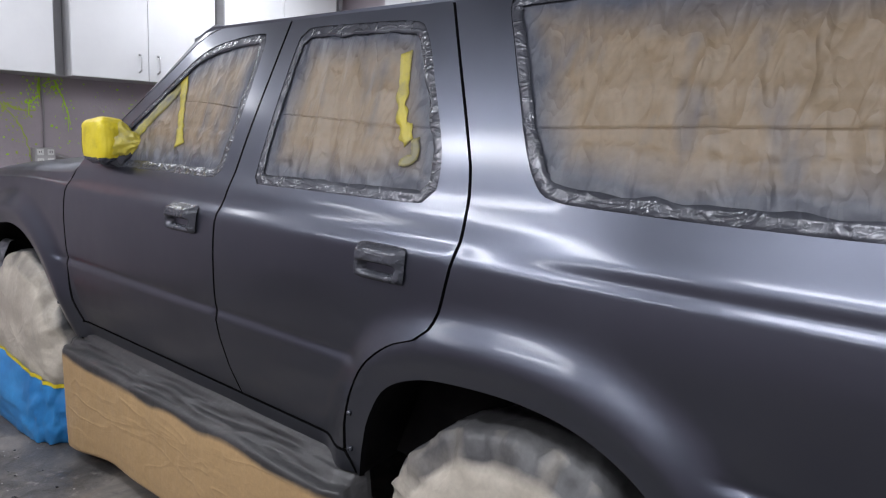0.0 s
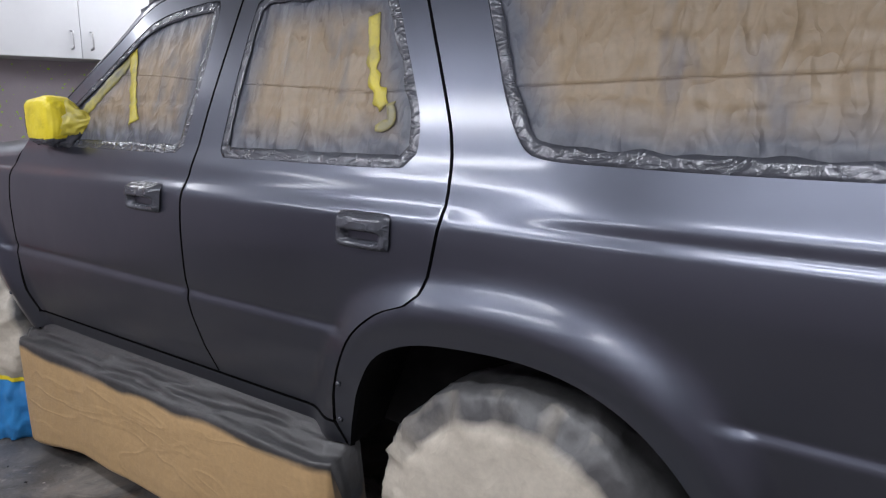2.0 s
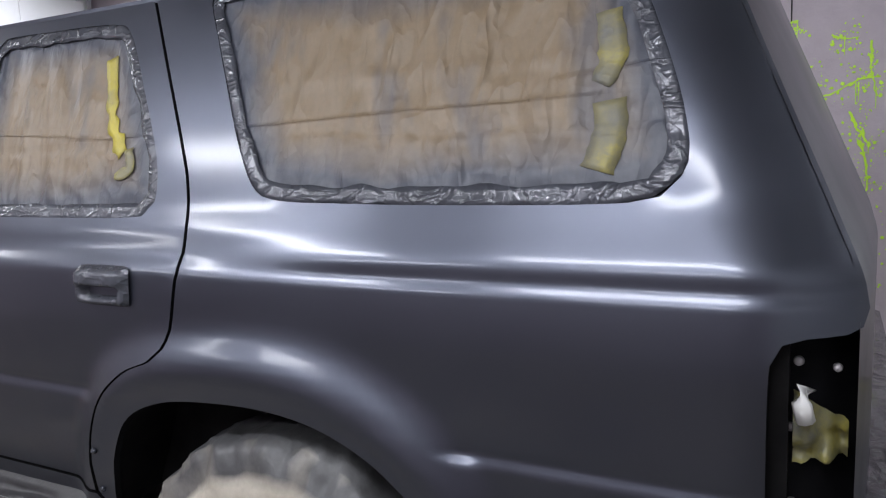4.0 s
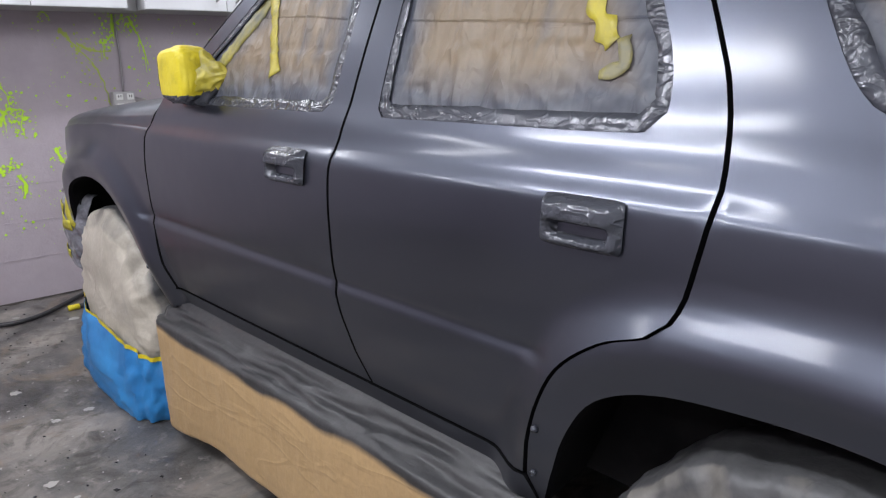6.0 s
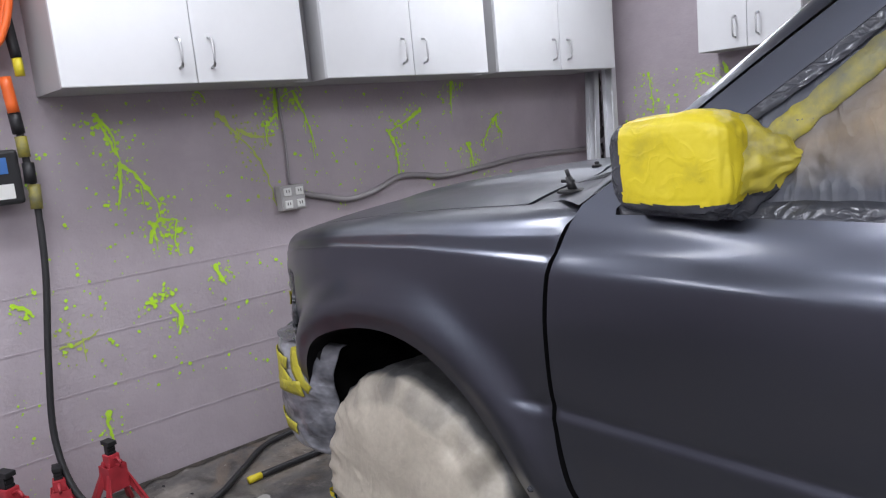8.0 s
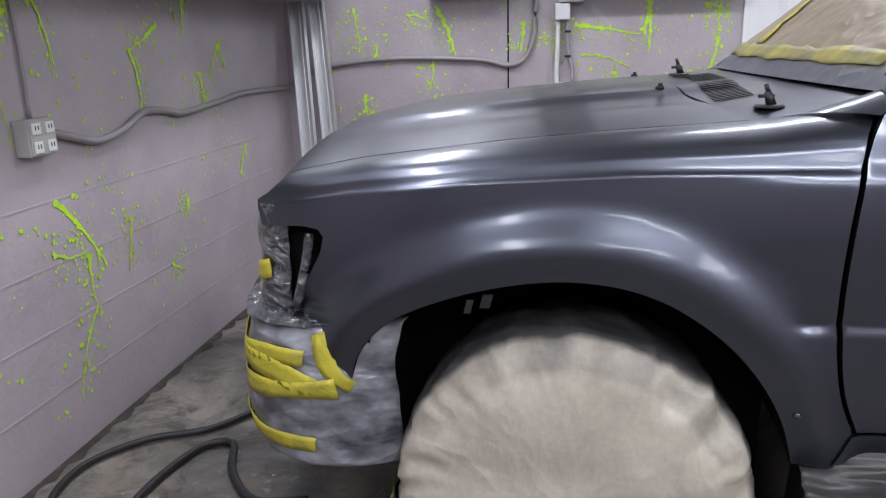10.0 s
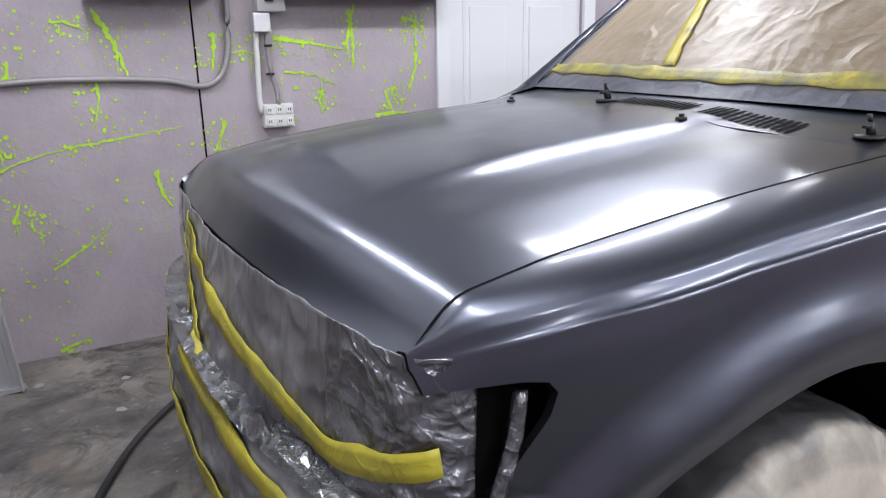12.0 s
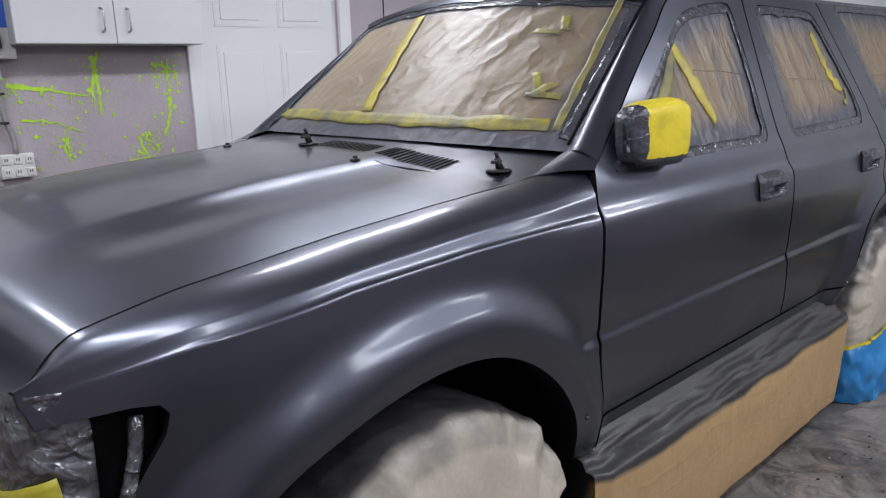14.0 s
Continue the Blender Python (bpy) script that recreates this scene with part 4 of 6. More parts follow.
def strip_mesh(name, place, s0, s1, z0, z1, ns, nz, material, label):
    ss, zz = np.meshgrid(np.linspace(s0, s1, ns + 1), np.linspace(z0, z1, nz + 1))
    co = place(ss.ravel(), zz.ravel())
    faces = []
    for j in range(nz):
        for i in range(ns):
            a = j * (ns + 1) + i
            faces.append((a, a + 1, a + ns + 2, a + ns + 1))
    ob = mesh_object(name, co, faces, material, CAR, label)
    sol = ob.modifiers.new("thickness", "SOLIDIFY")
    sol.thickness, sol.offset = 0.003, -1
    return ob


def build_front():
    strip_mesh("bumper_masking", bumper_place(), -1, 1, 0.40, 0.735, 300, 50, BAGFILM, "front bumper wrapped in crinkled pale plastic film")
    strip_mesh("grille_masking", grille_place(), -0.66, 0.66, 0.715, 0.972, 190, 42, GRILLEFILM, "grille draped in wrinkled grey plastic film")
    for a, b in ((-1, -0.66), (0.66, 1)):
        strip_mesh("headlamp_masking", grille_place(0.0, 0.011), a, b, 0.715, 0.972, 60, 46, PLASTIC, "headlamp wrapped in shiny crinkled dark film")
    # shelf of film between the two
    verts, faces = [], []
    n = 120
    for i in range(n + 1):
        s = -0.97 + 1.94 * i / n
        xa, ya = on_line(BUMPER_LINE, np.array([s]))
        xb, yb = on_line(GRILLE_LINE, np.array([s]))
        for k in range(6):
            t = k / 5
            verts.append((float(xa[0] * (1 - t) + xb[0] * t), float(ya[0] * (1 - t) + yb[0] * t), 0.735 + 0.012 * noise.noise(Vector((s * 20, t * 3, 2))) + 0.01 * t))
    for i in range(n):
        for k in range(5):
            a = i * 6 + k
            faces.append((a, a + 1, a + 7, a + 6))
    mesh_object("bumper_top_masking", verts, faces, PLASTIC, CAR, "loose grey plastic film over the bumper top")
    g, b = grille_place(0.009, 0.008), bumper_place(0.011, 0.009)
    lines = [
        (g, [(0.50, 0.93), (0.0, 0.86), (-0.45, 0.795), (-0.66, 0.775), (-0.80, 0.80), (-0.95, 0.835)], 0.042),
        (g, [(0.62, 0.85), (0.35, 0.80), (0.05, 0.74)], 0.045),
        (b, [(0.1, 0.725), (-0.2, 0.70), (-0.55, 0.665), (-0.75, 0.64), (-0.86, 0.60)], 0.048),
        (b, [(0.45, 0.56), (0.0, 0.53), (-0.4, 0.545), (-0.66, 0.58), (-0.9, 0.60)], 0.042),
        (g, [(0.46, 0.95), (0.40, 0.84), (0.33, 0.73)], 0.035),
        (b, [(0.32, 0.72), (0.25, 0.60), (0.18, 0.44)], 0.035),
        (b, [(-0.60, 0.66), (-0.74, 0.67), (-0.84, 0.665)], 0.038),
        (b, [(-0.62, 0.50), (-0.74, 0.475), (-0.85, 0.465)], 0.036),
        (b, [(-0.86, 0.72), (-0.89, 0.64), (-0.93, 0.60)], 0.03),
    ]
    for k, (place, pts, width) in enumerate(lines):
        path = spline([(s * 1.0, z) for s, z in pts], 0.02)
        # widths are along height; the path's first coordinate runs along the nose
        us, ws = [], []
        for i, p in enumerate(path):
            q = path[min(i + 1, len(path) - 1)] - path[max(i - 1, 0)]
            d = Vector((q.x * 1.1, q.y)).normalized()
            nrm = Vector((-d.y / 1.1, d.x))
            w = width * (1 + 0.25 * noise.noise(Vector((i * 0.2, k, 3))))
            for t in (-0.5, -0.17, 0.17, 0.5):
                us.append(p.x + nrm.x * t * w)
                ws.append(p.y + nrm.y * t * w)
        co = place(np.array(us), np.clip(np.array(ws), 0.405, 0.968))
        faces = [(i * 4 + j, i * 4 + j + 1, i * 4 + j + 5, i * 4 + j + 4) for i in range(len(path) - 1) for j in range(3)]
        ob = mesh_object("tape_strip", co, faces, NOSETAPE, CAR, "yellow tape strip round the masked nose")
        sol = ob.modifiers.new("thickness", "SOLIDIFY")
        sol.thickness, sol.offset = 0.0015, 0
    for s in (1, -1):
        # lamp recess: near-black block as the pocket's shade, with a taped bracket in it
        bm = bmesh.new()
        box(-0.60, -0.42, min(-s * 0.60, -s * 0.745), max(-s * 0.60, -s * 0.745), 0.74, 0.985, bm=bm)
        part("lamp_recess", bm, DARK, CAR, "near-black block as shade of the empty corner lamp recess")
        v, f = tube([(-0.535, -s * 0.785, 0.92), (-0.545, -s * 0.79, 0.86), (-0.575, -s * 0.785, 0.76)], 0.011, 8)
        mesh_object("lamp_bracket", v, f, PLASTIC, CAR, "lamp bracket wrapped in shiny grey film")
        v, f = tube([(-0.41, -s * 0.80, 0.705), (-0.50, -s * 0.79, 0.712), (-0.585, -s * 0.77, 0.725)], 0.02, 8)
        mesh_object("bumper_filler", v, f, RUBBER, CAR, "black filler strip between fender and bumper")


build_front()


# ---- wheels in cloth covers and blue bags
CLOTHMAT = film_material("sprayed_wheel_cloth", (0.46, 0.42, 0.35), (0.06, 0.06, 0.062), False)
creases(CLOTHMAT, 4, 0.16, 0.006, (1, 1, 1), 1.0, (0, 0.3, 0), 0.06)
creases(CLOTHMAT, 13, 0.07, 0.004, (1, 1, 1), 0.8, (0.3, 0.1, 0), 0.08)


def build_wheel(cx, s, seed, slope):
    w = new("wheel")
    w.location = (cx, -s * 0.74, 0)
    bpy.context.view_layer.update()
    w.parent = CAR
    w.matrix_parent_inverse = CAR.matrix_world.inverted()
    tagged(w, "wheel wrapped in a cream cloth cover and blue plastic")
    prof = [(0.0, 0.888), (0.10, 0.891), (0.20, 0.889), (0.27, 0.884), (0.305, 0.872), (0.335, 0.862), (0.352, 0.845), (0.362, 0.82), (0.365, 0.78), (0.363, 0.72), (0.36, 0.66), (0.345, 0.60), (0.28, 0.585)]
    nseg = 200
    verts, faces, vals = [], [], []
    fine = spline([(r, y, 0) for r, y in prof], 0.018)
    for i, p in enumerate(fine):
        for k in range(nseg):
            a = 2 * math.pi * k / nseg
            r, y = p.x, p.y
            ca, sa = math.cos(a), math.sin(a)
            rim = smooth01(0.255, 0.325, r) if y > 0.8 else 1.0
            fold = noise.noise(Vector((ca * 5 + seed, sa * 5, y * 4))) * 0.8 + 0.9 * abs(noise.noise(Vector((ca * 11, sa * 11 + seed, y * 9))))
            small = noise.noise(Vector((ca * r * 40, sa * r * 40, y * 30 + seed)))
            px, pz = ca * r, sa * r
            pleat = 0.5 - 1.9 * abs(noise.noise(Vector((px * 8 + seed, pz * 8, y * 7)))) + 0.3 - 1.2 * abs(noise.noise(Vector((px * 19, pz * 19 + seed, y * 17)))) + 0.12 - 0.6 * abs(noise.noise(Vector((px * 42, pz * 42 + seed, y * 36))))
            rr = r + (0.007 * fold + 0.002 * small + 0.009 * pleat) * float(rim) * min(1.0, r / 0.2)
            yy = y + 0.010 * noise.noise(Vector((ca * r * 7, sa * r * 7, seed))) + (0.0008 * small + 0.004 * pleat) * (1 - float(rim)) + (0.002 * small + 0.017 * pleat - 0.004 * fold) * float(rim) + 0.004 * pleat * (1 - float(rim)) * float(rim)
            verts.append((cx + rr * ca, -s * yy, 0.375 + rr * sa))
            top = max(0, sa + 0.25) * float(smooth01(0.275, 0.31, r if y > 0.8 else 0.4))
            dirt = 0.30 * max(0.0, noise.noise(Vector((ca * r * 12, sa * r * 12, seed + 4))))
            vals.append(min(1.0, dirt + 0.8 * top * (0.75 + 0.25 * max(0, ca)) * (0.85 + 0.4 * noise.noise(Vector((ca * 6, sa * 6, seed + 8)))) * (1.0 if cx > 1 else 0.5) + (0.45 if y < 0.84 and sa > -0.3 else 0)))
    for i in range(len(fine) - 1):
        for k in range(nseg):
            a, b = i * nseg + k, i * nseg + (k + 1) % nseg
            faces.append((a, b, b + nseg, a + nseg))
    c = mesh_object("wheel_cover", verts, faces, CLOTHMAT, w, "wrinkled cream cloth wheel cover with grey overspray")
    at = c.data.attributes.new("edge", "FLOAT", "POINT")
    at.data.foreach_set("value", np.array(vals, np.float32))
    # blue bag round the lower tyre
    verts, faces = [], []
    n, m = 96, 16
    for j in range(m + 1):
        t = j / m
        for k in range(n):
            a = 2 * math.pi * k / n
            ca, sa = math.cos(a), math.sin(a)
            e = 0.55
            ux = math.copysign(abs(ca) ** e, ca)
            uy = math.copysign(abs(sa) ** e, sa)
            ztop = 0.285 + slope * ca
            z = ztop * (1 - t) + 0.004
            wx = 0.375 + 0.02 * math.sin(t * 2.2) - 0.05 * t ** 3
            wy = 0.155 + 0.03 * math.sin(t * 2.4)
            p = 0.018 * noise.noise(Vector((ca * 4 + seed, sa * 4, t * 3))) + 0.022 * abs(noise.noise(Vector((ca * 9, sa * 9 + seed, t * 6))))
            verts.append((cx + ux * (wx + p), -s * (0.745 + uy * -s * -1 * (wy + p)), max(0.002, z)))
    for j in range(m):
        for k in range(n):
            a, b = j * n + k, j * n + (k + 1) % n
            faces.append((a, b, b + n, a + n))
    mesh_object("bag", verts, faces, BLUE, w, "blue plastic bag round the tyre's foot")
    # yellow tape line along the bag's upper edge
    ring = [Vector(verts[k]) for k in range(n)]
    ctr = Vector((cx, -s * 0.745, 0.25))
    tv, tf = [], []
    for p in ring:
        o = (p - ctr)
        o.z = 0
        o = o.normalized() * 0.004
        for dz in (-0.007, 0.009):
            tv.append(p + o + Vector((0, 0, dz)))
    for k in range(n):
        a, b = 2 * k, 2 * ((k + 1) % n)
        tf.append((a, b, b + 1, a + 1))
    mesh_object("tape_line", tv, tf, YELLOW, w, "yellow tape line")
    tv, tf = [], []
    for k in range(13):
        i = int((n * (0.62 + 0.16 * k / 12 if s > 0 else 0.3))) % n
        j = 3 + (k * 2) // 12
        p = Vector(verts[j * n + i])
        o = (p - ctr)
        o.z = 0
        o = o.normalized() * 0.006
        for dz in (-0.011, 0.011):
            tv.append(p + o + Vector((0, 0, dz + 0.012 * math.cos(k * 0.4))))
    for k in range(12):
        tf.append((2 * k, 2 * k + 2, 2 * k + 3, 2 * k + 1))
    mesh_object("tape_scrap", tv, tf, YELLOW, w, "short yellow tape scrap")
    bm = bmesh.new()
    bmesh.ops.create_cone(bm, cap_ends=True, segments=40, radius1=0.35, radius2=0.35, depth=0.2, matrix=pose(cx, -s * 0.70, 0.352, 90))
    part("tyre", bm, RUBBER, w, "black tyre", True)


build_wheel(0.0, 1, 2.0, -0.05)
build_wheel(2.545, 1, 11.0, 0.045)
build_wheel(0.0, -1, 21.0, -0.03)
build_wheel(2.545, -1, 31.0, 0.03)


STEPMAT = film_material("sprayed_kraft_paper", (0.42, 0.28, 0.135), (0.028, 0.028, 0.029), False)
creases(STEPMAT, 5, 0.16, 0.006, (0.5, 1.6, 1.6), 0.7, (0, 0.4, 0), 0.06)
creases(STEPMAT, 14, 0.06, 0.003, (0.6, 1, 1.3), 1.0, (0, 0.2, 0), 0.06)


# ---- running board boxed in masking paper
def build_step(s):
    sec = [(0.792, 0.492), (0.802, 0.484), (0.825, 0.470), (0.850, 0.456), (0.872, 0.444), (0.886, 0.432), (0.891, 0.412), (0.892, 0.36), (0.890, 0.28), (0.888, 0.20), (0.884, 0.14), (0.872, 0.10), (0.80, 0.095), (0.72, 0.10)]
    fine = spline([(d, z, 0) for d, z in sec], 0.008)
    n = 130
    verts, faces, mats = [], [], []
    for i in range(n + 1):
        t = i / n
        x = 0.445 + (2.04 - 0.445) * t
        for k, p in enumerate(fine):
            d, z = p.x, p.y
            v = (0.53 - z) / 0.43
            low = 1 if z < 0.425 else 0
            zz = z - (0.055 * (1 - smooth01(0.0, 0.28, t)) * float(smooth01(0.0, 0.25, 0.34 - z)))
            wr = 0.006 * noise.noise(Vector((x * 3, z * 3, 3 + s)))
            slant = 0.005 - 0.022 * abs(noise.noise(Vector((x * 2.4 + d * 7, d * 26, 1.0)))) * (d > 0.81) + 0.003 - 0.012 * abs(noise.noise(Vector((x * 5 + d * 30, d * 60, 4.0)))) * (d > 0.81) if not low else 0.003 - 0.008 * abs(noise.noise(Vector((x * 3, z * 3, 6.0)))) - 0.003 * abs(noise.noise(Vector((x * 11, z * 9, 2.0))))
            end = 0.02 * (1 - float(smooth01(0.0, 0.03, min(t, 1 - t))))
            verts.append((x - (0.05 * (v - 0.5) if t > 0.9 else 0) * (t - 0.9) * 10, -s * (d + wr + slant - end), zz + 0.5 * wr + (0 if low else 0.6 * slant)))
    m = len(fine)
    for i in range(n):
        for k in range(m - 1):
            a = i * m + k
            faces.append((a, a + 1, a + m + 1, a + m))
    faces.append(tuple(range(m)))
    faces.append(tuple(range(n * m, n * m + m)))
    ob = mesh_object("running_board_masking", verts, faces, STEPMAT, CAR, "running board boxed in wrinkled brown masking paper")
    vals = [float(smooth01(0.395, 0.445, p.y + 0.022 * noise.noise(Vector((i * 0.06, k * 0.1, s))))) * 1.2 - 0.1 for i in range(n + 1) for k, p in enumerate(fine)]
    at = ob.data.attributes.new("edge", "FLOAT", "POINT")
    at.data.foreach_set("value", np.array(vals, np.float32))


build_step(1)
build_step(-1)


# ---- door mirror wrapped in tape
def build_mirror(s):
    bm = box(0.616, 0.836, 0.772, 0.871, 1.131, 1.297, 0.042, segments=5)
    bmesh.ops.subdivide_edges(bm, edges=bm.edges[:], cuts=4, use_grid_fill=True)
    for v in bm.verts:
        c = v.co
        fore = 1 - (c.x - 0.616) / 0.22
        p, q = (c.x - 0.726) / 0.11, (c.z - 1.214) / 0.083
        c.x, c.z = 0.726 + 0.11 * p * (1 - 0.10 * q ** 4), 1.214 + 0.083 * q * (1 - 0.13 * p ** 4)
        c.z -= 0.010 * fore * (c.z - 1.214) / 0.083
        c.y -= 0.022 * fore ** 2 * (1 if c.y > 0.83 else 0)
        o = (c - Vector((0.726, 0.82, 1.214))).normalized()
        v.co = c + o * (0.005 * noise.noise(c * 22) + 0.004 * abs(noise.noise(c * 60)) + 0.004 * abs(noise.noise(Vector((c.x * 90, c.y * 30, c.z * 30)))) * max(0, 0.3 - fore))
    for f in bm.faces:
        c = f.calc_center_median()
        f.material_index = 1 if c.z < 1.160 + 0.008 * noise.noise(c * 40) or c.x < 0.650 + 0.006 * noise.noise(c * 16) else 0
        f.smooth = True
    for v in bm.verts:
        v.co.y = -s * v.co.y
    ob = part("mirror", bm, YELLOW, CAR, "folded door mirror bagged in yellow tape with grey underside", True)
    ob.data.materials.append(TAPEGREY)
    # crumpled film from the mirror to the window
    verts, faces, kinds = [], [], []
    nu, nk = 26, 40
    for i in range(nu + 1):
        u = i / nu
        cx, cz = 0.805 + 0.085 * u, 1.205 + 0.012 * u
        wall_y = float(half_width(np.array([cx]), np.array([cz]))[0])
        hz, hy = 0.074 * (1 - 0.97 * u ** 1.5), 0.040 * (1 - u) ** 0.7
        cy = 0.812 * (1 - u) + (wall_y - 0.006) * u
        for k in range(nk):
            a = 2 * math.pi * k / nk
            q = Vector((cx, cy + hy * math.cos(a), cz + hz * math.sin(a)))
            w = 0.026 * (0.4 - abs(noise.noise(Vector((q.x * 26, q.z * 38, a))))) + 0.007 * noise.noise(q * 60)
            w *= smooth01(0.0, 0.15, u) * (1 - 0.5 * u)
            verts.append((q.x + 0.6 * w, -s * (q.y + w * math.cos(a)), q.z + 1.2 * w * math.sin(a)))
    for i in range(nu):
        for k in range(nk):
            a, b = i * nk + k, i * nk + (k + 1) % nk
            faces.append((a, b, b + nk, a + nk))
            z = verts[a][2] + 0.012 * noise.noise(Vector(verts[a]) * 30)
            kinds.append(1 if z < 1.168 else 0)
    wrap = mesh_object("mirror_wrap", verts, faces, YELLOWVEIL, CAR, "crumpled yellow and grey film between mirror and window")
    wrap.data.materials.append(TAPEGREY)
    wrap.data.polygons.foreach_set("material_index", kinds)
    lay = film_place(s, 1.0 * s, 0.0065)
    band("tape_strip", spline([(0.80, 1.205), (0.90, 1.285), (1.0, 1.375), (1.03, 1.43)], 0.008), 0.042, lay, YELLOWDIM, CAR, label="faded yellow tape strip across the front window", wobble=0.3, seed=3)
    band("tape_strip", spline([(1.03, 1.43), (1.065, 1.375), (1.10, 1.30), (1.145, 1.215)], 0.008), 0.040, film_place(s, 1.0 * s, 0.0055), YELLOWVEIL, CAR, label="bright yellow tape strip on the front window", wobble=0.3, seed=6)
    band("tape_strip", spline([(2.03, 1.47), (2.05, 1.40), (2.075, 1.325), (2.13, 1.26)], 0.008), 0.034, film_place(s, 5.0 * s, 0.006), YELLOWVEIL, CAR, label="yellow tape strip on the rear door window", wobble=0.8, seed=7)
    band("tape_strip", spline([(2.15, 1.27), (2.16, 1.23), (2.12, 1.215)], 0.008), 0.022, film_place(s, 5.0 * s, 0.004), YELLOWFADE, CAR, label="faded yellow tape scrap", wobble=0.6, seed=8)
    band("tape_strip", spline([(3.138, 1.44), (3.15, 1.37), (3.135, 1.33)], 0.008), 0.04, film_place(s, 9.0 * s, 0.0065), YELLOWFADE, CAR, label="faded yellow tape strip on the quarter window", wobble=0.6, seed=9)
    band("tape_strip", spline([(3.15, 1.305), (3.155, 1.26), (3.14, 1.205)], 0.008), 0.05, film_place(s, 9.0 * s, 0.0065), YELLOWFADE, CAR, label="yellow tape strip on the quarter window", wobble=0.5, seed=10)


build_mirror(1)


# ---- cowl: grilles, wiper spindles and washer nozzles
def cowl_z(x, y):
    c = hood_place(np.array([1.0]), np.array([y]))[0]
    if x < c[0]:
        t = (x - float(hood_front(y))) / (float(hood_back(y)) - float(hood_front(y)))
        return float(hood_place(np.array([t]), np.array([y]))[0][2])
    x0, x1 = float(hood_back(y)) + 0.006, float(screen_base(y)) + 0.02
    return float(cowl_place(np.array([(x - x0) / (x1 - x0)]), np.array([y]))[0][2])


for y0_ in (-0.52, -0.24):
    verts, faces = [], []
    for k in range(14):
        y = y0_ + 0.225 * k / 13
        for x, dy in ((0.295, 0.0), (0.295, 0.010), (0.378, 0.018), (0.378, 0.008)):
            verts.append((x, y + dy, cowl_z(x, y + dy) + 0.0016))
        faces.append((4 * k, 4 * k + 1, 4 * k + 2, 4 * k + 3))
    tagged(mesh_object("cowl_vent", verts, faces, GAPMAT, CAR, "row of dark vent slots in the cowl", False), kind="stuff")
for (x, y) in ((0.30, 0.022), (0.376, -0.64)):
    z = cowl_z(x, y)
    bm = bmesh.new()
    bmesh.ops.create_cone(bm, cap_ends=True, segments=24, radius1=0.030, radius2=0.026, depth=0.006, matrix=pose(x, y, z + 0.004))
    bmesh.ops.create_cone(bm, cap_ends=True, segments=14, radius1=0.010, radius2=0.007, depth=0.03, matrix=pose(x, y, z + 0.018, 0, -20))
    bmesh.ops.create_cone(bm, cap_ends=True, segments=10, radius1=0.0045, radius2=0.0045, depth=0.018, matrix=pose(x - 0.006, y, z + 0.038, 0, -20))
    box(x - 0.022, x + 0.008, y - 0.005, y + 0.005, z + 0.020, z + 0.027, 0.002, bm=bm)
    part("wiper_spindle", bm, BLACK, CAR, "black bare wiper spindle on the cowl", True)
for (x, y) in ((0.205, -0.325), (0.205, 0.325)):
    z = cowl_z(x, y)
    bm = bmesh.new()
    box(x - 0.010, x + 0.011, y - 0.008, y + 0.008, z - 0.002, z + 0.006, 0.003, bm=bm)
    box(x - 0.004, x + 0.007, y - 0.004, y + 0.004, z + 0.005, z + 0.013, 0.002, bm=bm)
    part("washer_nozzle", bm, BLACK, CAR, "small black washer nozzle", True)

for x, z in ((2.096, 0.654), (2.072, 0.553), (2.93, 0.60), (0.415, 0.60)):
    d = float(half_width(np.array([x]), np.array([z]))[0])
    bm = bmesh.new()
    bmesh.ops.create_cone(bm, cap_ends=True, segments=14, radius1=0.0075, radius2=0.005, depth=0.006, matrix=pose(x, -d - 0.002, z, 90))
    part("trim_screw", bm, TAPEGREY, CAR, "small painted trim screw", True)

